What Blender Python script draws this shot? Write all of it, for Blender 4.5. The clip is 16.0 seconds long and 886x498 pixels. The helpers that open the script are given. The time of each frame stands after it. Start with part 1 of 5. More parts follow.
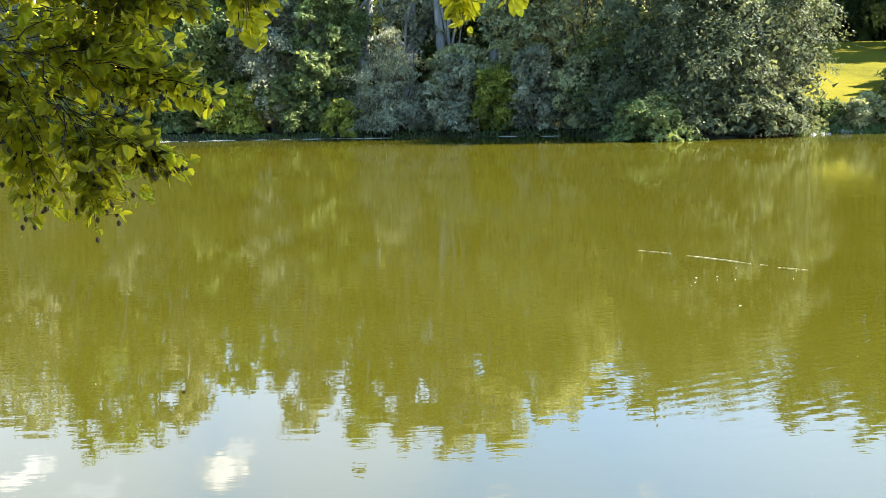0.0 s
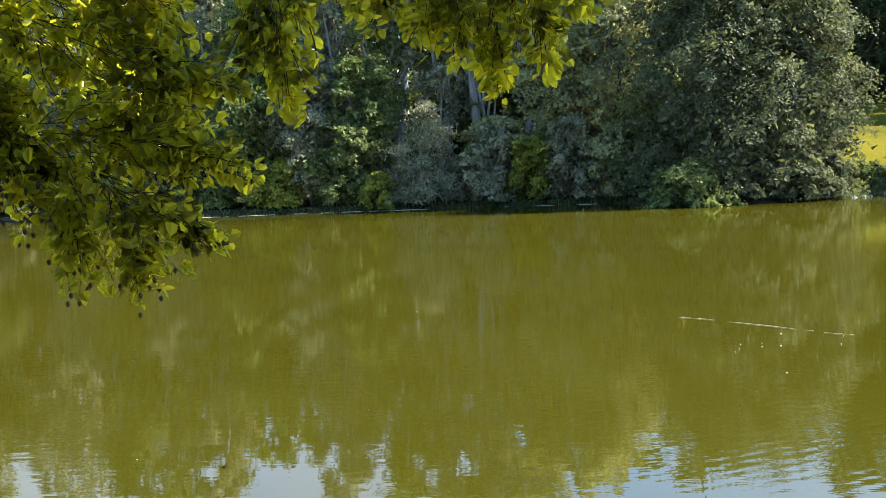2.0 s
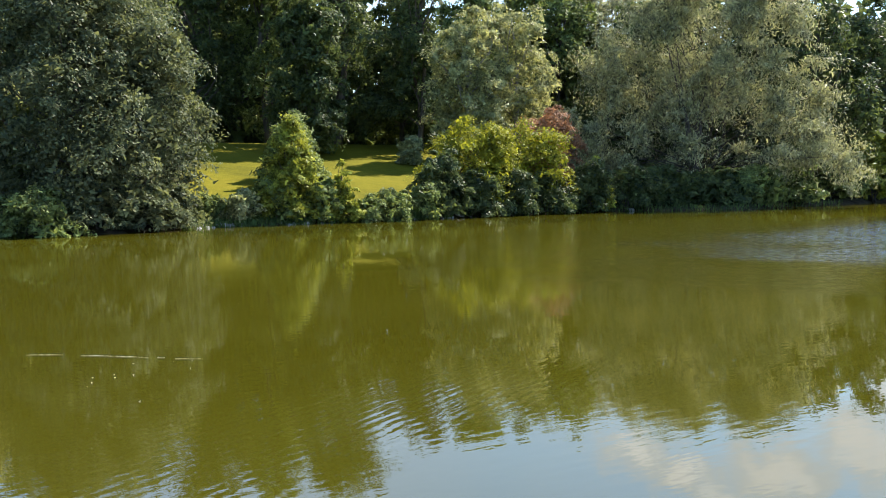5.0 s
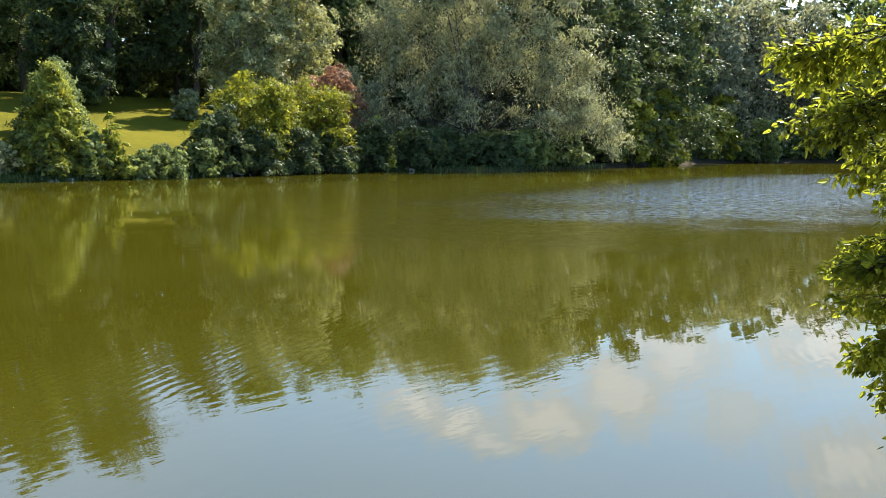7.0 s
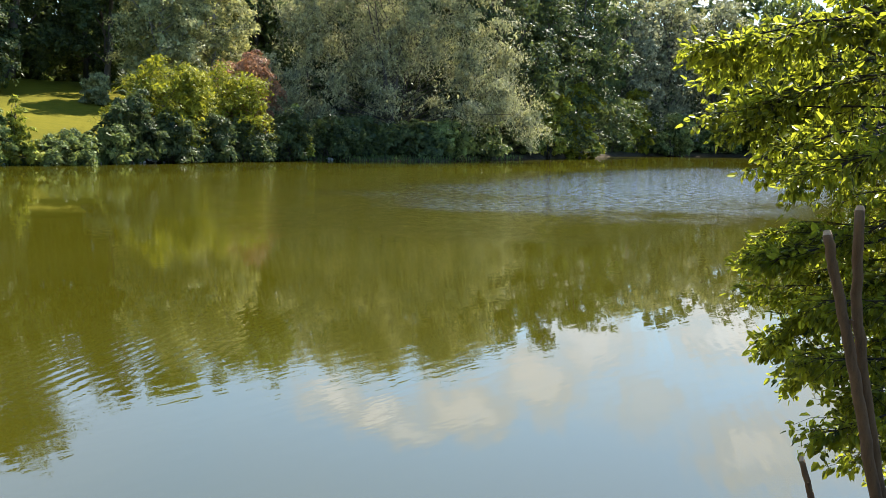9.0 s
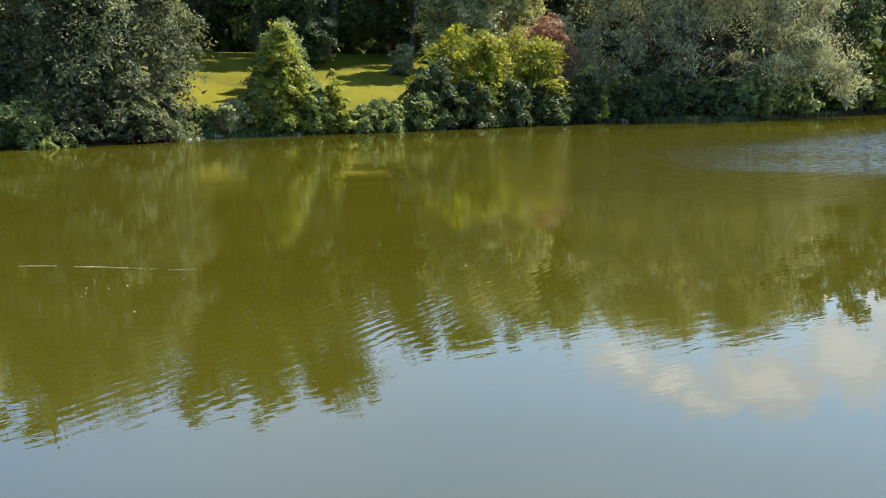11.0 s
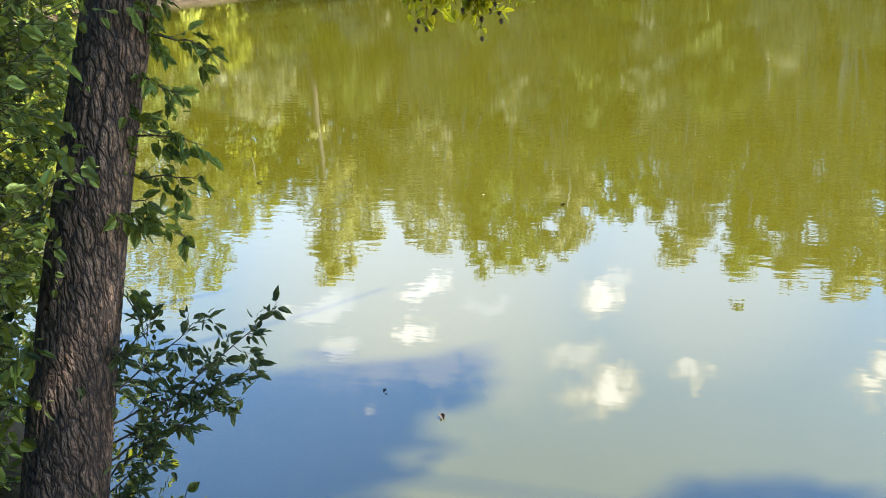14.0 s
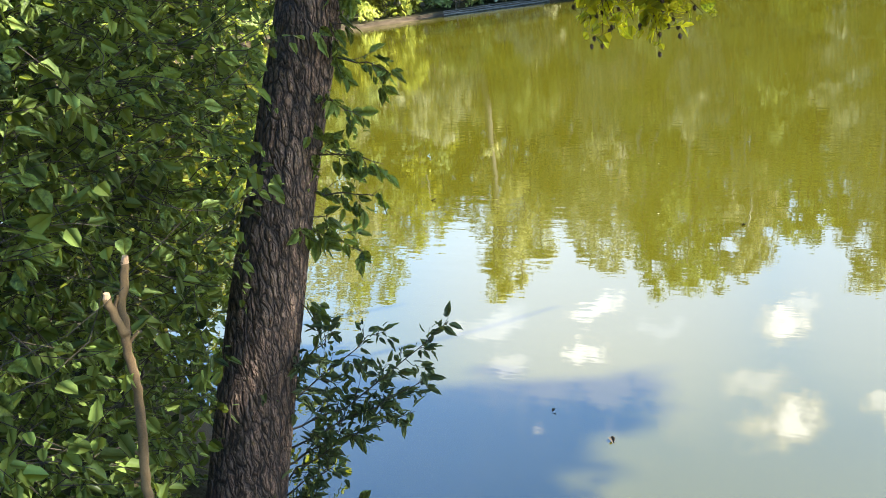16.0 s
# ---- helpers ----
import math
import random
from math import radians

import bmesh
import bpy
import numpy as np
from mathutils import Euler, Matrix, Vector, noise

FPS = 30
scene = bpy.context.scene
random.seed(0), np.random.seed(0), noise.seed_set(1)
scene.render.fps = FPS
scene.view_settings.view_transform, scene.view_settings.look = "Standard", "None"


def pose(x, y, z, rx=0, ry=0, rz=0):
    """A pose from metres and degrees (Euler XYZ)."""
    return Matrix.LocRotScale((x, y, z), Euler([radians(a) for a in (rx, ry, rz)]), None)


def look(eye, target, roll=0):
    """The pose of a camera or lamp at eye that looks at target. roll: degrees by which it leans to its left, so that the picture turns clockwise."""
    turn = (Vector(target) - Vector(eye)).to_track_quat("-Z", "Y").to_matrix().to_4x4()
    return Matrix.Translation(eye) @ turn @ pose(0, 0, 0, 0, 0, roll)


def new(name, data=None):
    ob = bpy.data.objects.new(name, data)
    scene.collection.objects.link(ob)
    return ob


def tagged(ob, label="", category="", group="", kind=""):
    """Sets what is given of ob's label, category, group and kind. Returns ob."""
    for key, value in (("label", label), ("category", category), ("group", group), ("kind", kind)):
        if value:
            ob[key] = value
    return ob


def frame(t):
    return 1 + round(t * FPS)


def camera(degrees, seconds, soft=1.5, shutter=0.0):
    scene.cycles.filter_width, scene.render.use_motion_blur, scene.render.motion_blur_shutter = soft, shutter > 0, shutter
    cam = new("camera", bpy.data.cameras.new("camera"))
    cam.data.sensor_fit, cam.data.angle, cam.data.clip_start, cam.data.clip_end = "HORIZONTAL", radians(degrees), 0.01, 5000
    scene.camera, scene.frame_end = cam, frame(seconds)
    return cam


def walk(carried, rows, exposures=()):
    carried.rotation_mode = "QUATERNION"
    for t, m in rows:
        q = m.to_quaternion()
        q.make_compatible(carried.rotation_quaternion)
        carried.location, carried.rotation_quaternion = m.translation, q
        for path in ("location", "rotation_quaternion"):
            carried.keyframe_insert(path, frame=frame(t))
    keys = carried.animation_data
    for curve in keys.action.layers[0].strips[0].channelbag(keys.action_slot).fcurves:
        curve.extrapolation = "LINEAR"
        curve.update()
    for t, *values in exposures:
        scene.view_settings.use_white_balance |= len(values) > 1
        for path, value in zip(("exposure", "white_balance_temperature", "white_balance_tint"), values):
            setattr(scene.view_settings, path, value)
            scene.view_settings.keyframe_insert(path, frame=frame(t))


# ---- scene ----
# camera: seconds, eye height, heading, tilt, lean (degrees)
WALK = [
    (0.0, 2.10, -0.45, -9.03, 1.22),
    (0.5, 2.10, 1.23, -6.19, 1.44),
    (1.0, 2.10, 1.64, -5.19, 1.71),
    (1.5, 2.10, 0.20, -5.31, 2.06),
    (2.0, 2.10, -2.71, -4.58, 2.44),
    (2.5, 2.10, -3.40, -4.44, 2.51),
    (3.0, 2.10, -1.27, -4.36, 2.31),
    (3.5, 2.10, 8.70, -3.82, 1.59),
    (4.0, 2.10, 18.84, -3.16, 1.23),
    (4.5, 2.10, 28.14, -3.54, 0.98),
    (5.0, 2.10, 36.40, -3.77, 0.65),
    (5.2, 2.10, 38.84, -3.73, 0.63),
    (7.3, 2.10, 50.98, -6.52, -0.68),
    (7.5, 2.10, 51.57, -6.54, -0.79),
    (8.0, 2.10, 53.79, -6.73, -1.14),
    (8.2, 2.10, 55.26, -6.84, -1.36),
    (10.3, 2.10, 52.65, -7.26, -0.56),
    (10.5, 2.10, 47.99, -7.42, -0.02),
    (11.0, 2.09, 36.83, -9.28, 0.63),
    (11.5, 2.05, 25.45, -12.99, 0.36),
    (12.0, 2.00, 14.17, -15.68, 0.80),
    (12.5, 1.96, 1.38, -16.91, 2.26),
    (13.0, 1.96, -10.73, -17.38, 4.47),
    (13.5, 1.96, -19.25, -17.90, 5.51),
    (14.0, 1.96, -24.95, -17.93, 6.00),
    (14.5, 1.96, -30.51, -17.62, 7.08),
    (15.0, 1.96, -35.31, -16.54, 8.25),
    (15.5, 1.96, -37.65, -16.12, 9.08),
    (16.0, 1.96, -35.85, -15.51, 8.13),
]
cam = camera(51.52, 16.0, soft=0.8)
walk(cam, [(t, pose(0, 0, z, 90 + tilt, 0, -head) @ pose(0, 0, 0, 0, 0, -lean)) for t, z, head, tilt, lean in WALK],
     exposures=[(0.0, 1.75), (0.5, 1.45), (1.0, 1.25), (2.5, 1.1), (4.0, 0.97), (5.0, 0.78), (8.0, 0.84), (10.5, 0.84), (11.0, 0.74), (11.5, 1.05), (12.0, 1.4), (12.5, 1.6), (14.0, 1.85), (16.0, 1.95)])

# ---- light ----
SUN_AZ, SUN_EL = 82.0, 48.0
SUN_DIR = Vector((math.sin(radians(SUN_AZ)) * math.cos(radians(SUN_EL)), math.cos(radians(SUN_AZ)) * math.cos(radians(SUN_EL)), math.sin(radians(SUN_EL))))
sun = new("sun", bpy.data.lights.new("sun", "SUN"))
sun.data.energy, sun.data.angle, sun.data.color = 8.0, radians(0.8), (1.0, 0.93, 0.82)
sun.matrix_world = look(SUN_DIR * 60, (0, 0, 0))


def direction(az, el):
    return (math.sin(radians(az)) * math.cos(radians(el)), math.cos(radians(az)) * math.cos(radians(el)), math.sin(radians(el)))


# clouds: heading, height, half width, half height, strength, brightness
CLOUDS = [(3.0, 25.4, 1.9, 1.5, 1.0, 1.0), (1.3, 26.7, 1.5, 1.0, 0.95, 1.0), (-14.6, 21.6, 2.4, 1.6, 0.95, 1.05), (-13.2, 20.6, 2.0, 1.2, 0.6, 0.9), (-15.2, 27.4, 3.0, 1.8, 1.0, 1.1), (-17.2, 25.0, 4.0, 1.7, 0.55, 0.85), (-9.0, 26.2, 1.7, 0.8, 0.75, 0.95),
          (-26.4, 20.4, 2.9, 1.3, 0.9, 1.1), (-27.2, 23.2, 2.5, 1.2, 0.9, 1.1), (-32.4, 23.2, 3.6, 1.3, 0.6, 0.95), (-33.4, 20.8, 4.0, 1.5, 0.6, 1.0), (-31.2, 27.1, 1.3, 0.7, 0.45, 0.8), (12.3, 23.3, 1.3, 0.9, 0.4, 0.85), (-22.5, 21.8, 3.0, 1.2, 0.5, 0.9),
          (48.0, 15.6, 3.0, 1.6, 0.95, 0.92), (51.0, 16.8, 3.6, 1.6, 0.95, 0.9), (53.6, 18.0, 3.0, 1.5, 0.8, 0.86), (56.4, 16.4, 4.4, 2.4, 0.95, 0.84), (61.5, 14.6, 4.6, 3.0, 0.95, 0.82), (65.0, 12.0, 4.0, 3.0, 0.9, 0.86), (68.7, 15.7, 4.0, 3.0, 0.6, 0.74), (73.0, 10.5, 4.5, 4.0, 1.0, 0.95), (75.0, 18.0, 5.0, 3.4, 0.9, 0.85), (82.0, 14.0, 8.0, 7.0, 0.9, 0.85)]
world = bpy.data.worlds.new("world")
scene.world = world
world.use_nodes = True
wt = world.node_tree
wt.nodes.clear()


def wnode(kind, **values):
    n = wt.nodes.new(kind)
    for key, value in values.items():
        n.inputs[key].default_value = value
    return n


sky = wt.nodes.new("ShaderNodeTexSky")
sky.sky_type, sky.sun_disc = "NISHITA", False
sky.sun_elevation, sky.sun_rotation = radians(SUN_EL), radians(SUN_AZ)
sky.air_density, sky.dust_density, sky.ozone_density = 1.0, 0.1, 2.0
coord = wt.nodes.new("ShaderNodeTexCoord")
warp = wt.nodes.new("ShaderNodeTexNoise")
warp.inputs["Scale"].default_value, warp.inputs["Detail"].default_value, warp.inputs["Roughness"].default_value = 26.0, 6.0, 0.66
wt.links.new(coord.outputs["Generated"], warp.inputs["Vector"])
fleece = wt.nodes.new("ShaderNodeTexNoise")
fleece.inputs["Scale"].default_value, fleece.inputs["Detail"].default_value, fleece.inputs["Roughness"].default_value = 3.2, 7.0, 0.6
wt.links.new(coord.outputs["Generated"], fleece.inputs["Vector"])


def wmath(op, a, b=None, clamp=False):
    n = wt.nodes.new("ShaderNodeMath")
    n.operation, n.use_clamp = op, clamp
    for i, v in enumerate((a, b)):
        if v is None:
            continue
        if isinstance(v, (int, float)):
            n.inputs[i].default_value = v
        else:
            wt.links.new(v, n.inputs[i])
    return n.outputs[0]


def wvector(op, a, b=None):
    n = wt.nodes.new("ShaderNodeVectorMath")
    n.operation = op
    for i, v in enumerate((a, b)):
        if isinstance(v, tuple):
            n.inputs[i].default_value = v
        elif v is not None:
            wt.links.new(v, n.inputs[i])
    return n.outputs["Value"] if op == "LENGTH" else n.outputs[0]


def puff(scale, detail, amount):
    """A push of the cloud outlines, in degrees."""
    n = wnode("ShaderNodeTexNoise", Scale=scale, Detail=detail, Roughness=0.6)
    wt.links.new(coord.outputs["Generated"], n.inputs["Vector"])
    return wvector("MULTIPLY", wvector("SUBTRACT", n.outputs["Color"], (0.5, 0.5, 0.5)), (amount * 1.5, amount, 0))


axes = wt.nodes.new("ShaderNodeSeparateXYZ")
wt.links.new(coord.outputs["Generated"], axes.inputs[0])
chart = wt.nodes.new("ShaderNodeCombineXYZ")
wt.links.new(wmath("MULTIPLY", wmath("ARCTAN2", axes.outputs["X"], axes.outputs["Y"]), math.degrees(1)), chart.inputs["X"])
wt.links.new(wmath("MULTIPLY", wmath("ARCSINE", axes.outputs["Z"]), math.degrees(1)), chart.inputs["Y"])
billow = wvector("ADD", wvector("ADD", chart.outputs[0], puff(11.0, 2.0, 3.0)), puff(34.0, 8.0, 3.4))
total = None
shine = None
for az, el, wide, tall, power, bright in CLOUDS:
    off = wvector("MULTIPLY", wvector("SUBTRACT", billow, (az, el, 0.0)), (1 / wide, 1 / tall, 0.0))
    rng = wnode("ShaderNodeMapRange")
    rng.interpolation_type = "SMOOTHSTEP"
    wt.links.new(wvector("LENGTH", off), rng.inputs["Value"])
    for key, value in (("From Min", 1.2), ("From Max", 0.2), ("To Min", 0.0), ("To Max", power)):
        rng.inputs[key].default_value = value
    total = rng.outputs[0] if total is None else wmath("MAXIMUM", total, rng.outputs[0])
    here = wmath("MULTIPLY", rng.outputs[0], bright / power)
    shine = here if shine is None else wmath("MAXIMUM", shine, here)
mask = wmath("MULTIPLY", total, wmath("ADD", wmath("MULTIPLY", warp.outputs["Fac"], 0.9), 0.55), True)
wide = wmath("MULTIPLY", wmath("SUBTRACT", fleece.outputs["Fac"], 0.56), 5.0, True)
up = wt.nodes.new("ShaderNodeSeparateXYZ")
wt.links.new(coord.outputs["Generated"], up.inputs[0])
wide = wmath("MULTIPLY", wide, wmath("MULTIPLY", wmath("SUBTRACT", up.outputs["Z"], 0.56), 6.0, True))
mask = wmath("MAXIMUM", mask, wmath("MULTIPLY", wide, 0.8))
haze = None
for az, el, half, most in ((-26, 17, 15, 0.55), (-8, 18, 11, 0.45), (24, 9, 20, 0.3), (46, 4, 14, 0.5)):
    dot = wt.nodes.new("ShaderNodeVectorMath")
    dot.operation = "DOT_PRODUCT"
    wt.links.new(coord.outputs["Generated"], dot.inputs[0])
    dot.inputs[1].default_value = direction(az, el)
    rng = wnode("ShaderNodeMapRange")
    rng.interpolation_type = "SMOOTHSTEP"
    wt.links.new(dot.outputs["Value"], rng.inputs["Value"])
    rng.inputs["From Min"].default_value, rng.inputs["From Max"].default_value, rng.inputs["To Max"].default_value = math.cos(radians(half)), 1.0, most
    haze = rng.outputs[0] if haze is None else wmath("MAXIMUM", haze, rng.outputs[0])
clear = None
for az, el, half in ((-29.5, 29.4, 5.0), (-25.5, 29.4, 4.2), (-36, 29.6, 6.0), (-42, 31.0, 7.0), (-33, 35, 8.0)):
    dot = wt.nodes.new("ShaderNodeVectorMath")
    dot.operation = "DOT_PRODUCT"
    wt.links.new(coord.outputs["Generated"], dot.inputs[0])
    dot.inputs[1].default_value = direction(az, el)
    rng = wnode("ShaderNodeMapRange")
    rng.interpolation_type = "SMOOTHSTEP"
    wt.links.new(wmath("ADD", dot.outputs["Value"], wmath("MULTIPLY", wmath("SUBTRACT", warp.outputs["Fac"], 0.5), 0.012)), rng.inputs["Value"])
    rng.inputs["From Min"].default_value, rng.inputs["From Max"].default_value = math.cos(radians(half)), math.cos(radians(half * 0.35))
    clear = rng.outputs[0] if clear is None else wmath("MAXIMUM", clear, rng.outputs[0])
haze = wmath("MULTIPLY", haze, wmath("SUBTRACT", 1.0, clear))
veil = wmath("MAXIMUM", wmath("MULTIPLY", wmath("SUBTRACT", fleece.outputs["Fac"], 0.42), 0.35, True), haze)
mask = wmath("MAXIMUM", mask, veil)
bg_sky, bg_cloud = wnode("ShaderNodeBackground", Strength=0.19), wnode("ShaderNodeBackground", Strength=3.4)
bg_cloud.inputs["Color"].default_value = (0.945, 0.965, 1.03, 1)
wt.links.new(wmath("MULTIPLY", wmath("MAXIMUM", shine, 0.70), 1.1), bg_cloud.inputs["Strength"])
cool = wt.nodes.new("ShaderNodeMix")
cool.data_type, cool.blend_type = "RGBA", "MULTIPLY"
cool.inputs[0].default_value, cool.inputs[7].default_value = 1.0, (0.84, 0.95, 1.04, 1)
side = wt.nodes.new("ShaderNodeVectorMath")
side.operation = "DOT_PRODUCT"
wt.links.new(coord.outputs["Generated"], side.inputs[0])
side.inputs[1].default_value = direction(56, 12)
ease = wnode("ShaderNodeMapRange")
ease.interpolation_type = "SMOOTHSTEP"
wt.links.new(side.outputs["Value"], ease.inputs["Value"])
ease.inputs["From Min"].default_value, ease.inputs["From Max"].default_value = math.cos(radians(40)), math.cos(radians(14))
tints = wt.nodes.new("ShaderNodeMix")
tints.data_type = "RGBA"
tints.inputs[6].default_value, tints.inputs[7].default_value = (0.79, 0.95, 1.05, 1), (0.86, 0.88, 0.84, 1)
wt.links.new(ease.outputs[0], tints.inputs[0])
wt.links.new(tints.outputs[2], cool.inputs[7])
wt.links.new(sky.outputs[0], cool.inputs[6])
wt.links.new(cool.outputs[2], bg_sky.inputs["Color"])
mix = wt.nodes.new("ShaderNodeMixShader")
wt.links.new(mask, mix.inputs[0])
wt.links.new(bg_sky.outputs[0], mix.inputs[1])
wt.links.new(bg_cloud.outputs[0], mix.inputs[2])
out = wt.nodes.new("ShaderNodeOutputWorld")
wt.links.new(mix.outputs[0], out.inputs["Surface"])


# ---- materials ----
class Nodes:
    """A small writer of node materials."""

    def __init__(self, name):
        self.mat = bpy.data.materials.new(name)
        self.mat.use_nodes = True
        self.tree = self.mat.node_tree
        self.tree.nodes.clear()
        self.out = self.tree.nodes.new("ShaderNodeOutputMaterial")

    def add(self, kind, **inputs):
        n = self.tree.nodes.new(kind)
        for key, value in inputs.items():
            self.put(n.inputs[key.replace("_", " ")], value)
        return n

    def put(self, socket, value):
        if isinstance(value, bpy.types.NodeSocket):
            self.tree.links.new(value, socket)
        else:
            socket.default_value = (*value, 1) if isinstance(value, tuple) and len(value) == 3 and socket.type == "RGBA" else value

    def math(self, op, a, b=0.0, clamp=False):
        n = self.tree.nodes.new("ShaderNodeMath")
        n.operation, n.use_clamp = op, clamp
        self.put(n.inputs[0], a), self.put(n.inputs[1], b)
        return n.outputs[0]

    def noise(self, scale, detail=4.0, rough=0.55, stretch=(1, 1, 1), coords="Object"):
        tc = self.tree.nodes.new("ShaderNodeTexCoord")
        mp = self.add("ShaderNodeMapping", Vector=tc.outputs[coords], Scale=stretch)
        return self.add("ShaderNodeTexNoise", Vector=mp.outputs[0], Scale=scale, Detail=detail, Roughness=rough).outputs["Fac"]

    def ramp(self, fac, *stops):
        n = self.add("ShaderNodeValToRGB", Fac=fac)
        while len(n.color_ramp.elements) < len(stops):
            n.color_ramp.elements.new(0.5)
        for e, (at, colour) in zip(n.color_ramp.elements, stops):
            e.position, e.color = at, (*colour, 1)
        return n.outputs[0]

    def blend(self, fac, a, b):
        n = self.tree.nodes.new("ShaderNodeMix")
        n.data_type = "RGBA"
        self.put(n.inputs[0], fac), self.put(n.inputs[6], a), self.put(n.inputs[7], b)
        return n.outputs[2]

    def bump(self, height, strength, distance):
        return self.add("ShaderNodeBump", Height=height, Strength=strength, Distance=distance).outputs[0]

    def end(self, shader):
        self.tree.links.new(shader.outputs[0], self.out.inputs["Surface"])
        return self.mat


def foliage(name, dark, light, gloss=0.5, through_light=0.32, patch=0.7, tint=None, sheen=0.09):
    """Leaves: colour that varies leaf by leaf and over the crown, light shining through."""
    m = Nodes(name)
    # far leaves get extra blue: haze and sky sheen put into their colour
    hazy = 1.22 if light[2] > 0.07 and light[0] > light[2] * 1.5 else 1.0
    dark, light = tuple(0.62 * c * k for c, k in zip(dark, (0.94, 1.0, 1.25 * hazy))), tuple((1.08 if hazy > 1 else 0.94) * c * k for c, k in zip(light, (1.0, 1.0, 1.12 * hazy)))
    single = m.math("ADD", m.add("ShaderNodeNewGeometry").outputs["Random Per Island"], m.add("ShaderNodeObjectInfo").outputs["Random"])
    island = m.math("FRACT", single)
    coarse = m.noise(patch * 1.6, 3.0)
    fac = m.math("ADD", m.math("MULTIPLY", m.math("POWER", island, 1.5), 0.55), m.math("MULTIPLY", m.math("SUBTRACT", coarse, 0.34), 1.6), True)
    colour = m.ramp(fac, (0.0, dark), (0.55, tuple((a + b) / 2 for a, b in zip(dark, light))), (1.0, light))
    lit = m.blend(m.math("MULTIPLY", fac, 0.9), colour, tint or (light[0] * 1.5, light[1] * 1.42, light[2] * 0.85))
    body = m.add("ShaderNodeBsdfPrincipled", Base_Color=colour, Roughness=gloss)
    body.inputs["Specular IOR Level"].default_value = sheen
    glow = m.add("ShaderNodeBsdfTranslucent", Color=lit)
    both = m.add("ShaderNodeMixShader", Fac=through_light)
    m.tree.links.new(body.outputs[0], both.inputs[1])
    m.tree.links.new(glow.outputs[0], both.inputs[2])
    return m.end(both)


def bark(name, dark, light, scale=9.0, depth=0.012):
    m = Nodes(name)
    ridge = m.noise(scale, 6.0, 0.65, (1.0, 1.0, 0.18))
    fine = m.noise(scale * 9, 4.0, 0.6)
    colour = m.ramp(m.math("ADD", m.math("MULTIPLY", ridge, 0.75), m.math("MULTIPLY", fine, 0.25)), (0.3, dark), (0.52, light), (0.75, tuple(min(1, c * 1.5) for c in light)))
    normal = m.bump(m.math("ADD", ridge, m.math("MULTIPLY", fine, 0.3)), 0.8, depth)
    return m.end(m.add("ShaderNodeBsdfPrincipled", Base_Color=colour, Roughness=0.9, Normal=normal))


LEAF_GREY = foliage("leaf_grey_green", (0.0950, 0.1150, 0.0550), (0.4200, 0.4250, 0.1950))
LEAF_ROUND = foliage("leaf_round_tree", (0.0380, 0.0580, 0.0280), (0.1950, 0.2150, 0.0740))
LEAF_MID = foliage("leaf_mid_green", (0.0500, 0.0800, 0.0260), (0.2700, 0.3250, 0.0750))
LEAF_DARK = foliage("leaf_dark_green", (0.0360, 0.0600, 0.0290), (0.1500, 0.1900, 0.0560), through_light=0.3, sheen=0.12)
LEAF_FRESH = foliage("leaf_fresh_green", (0.0800, 0.1150, 0.0200), (0.4600, 0.4800, 0.0700))
LEAF_WILLOW = foliage("leaf_willow", (0.0800, 0.0900, 0.0420), (0.5200, 0.5100, 0.2000), tint=(0.50, 0.49, 0.15))
# pale leaves, brightened to stand in for light on shaded trees
LEAF_PALE_LIT = foliage("leaf_pale_green_lit", (0.1450, 0.1750, 0.0650), (0.5000, 0.4950, 0.1700))
LEAF_YELLOW = foliage("leaf_yellow_green", (0.0600, 0.0880, 0.0150), (0.4300, 0.4300, 0.0400))
LEAF_RED = foliage("leaf_red_brown", (0.1900, 0.1150, 0.0520), (0.5200, 0.2750, 0.1150), tint=(0.58, 0.29, 0.11))
LEAF_ALDER = foliage("leaf_alder", (0.0120, 0.0220, 0.0060), (0.5400, 0.5800, 0.0420), gloss=0.33, through_light=0.64, patch=3.2, tint=(1.0, 0.95, 0.03), sheen=0.45)
LEAF_HAZEL = foliage("leaf_hazel", (0.0350, 0.0600, 0.0100), (0.3500, 0.4200, 0.0340), gloss=0.42, through_light=0.5, patch=5.0, tint=(0.78, 0.79, 0.05), sheen=0.35)
LEAF_SHRUB = foliage("leaf_shrub", (0.0090, 0.0200, 0.0050), (0.2350, 0.3250, 0.0700), gloss=0.48, through_light=0.32, patch=3.0, tint=(0.46, 0.52, 0.030), sheen=0.16)
LEAF_REED = foliage("leaf_reed", (0.0491, 0.0901, 0.0245), (0.1637, 0.2291, 0.0654))
BARK_PALE = bark("bark_pale", (0.10, 0.095, 0.08), (0.26, 0.25, 0.22), 6.0)
BARK_DARK = bark("bark_dark", (0.025, 0.02, 0.016), (0.09, 0.075, 0.06), 6.0)


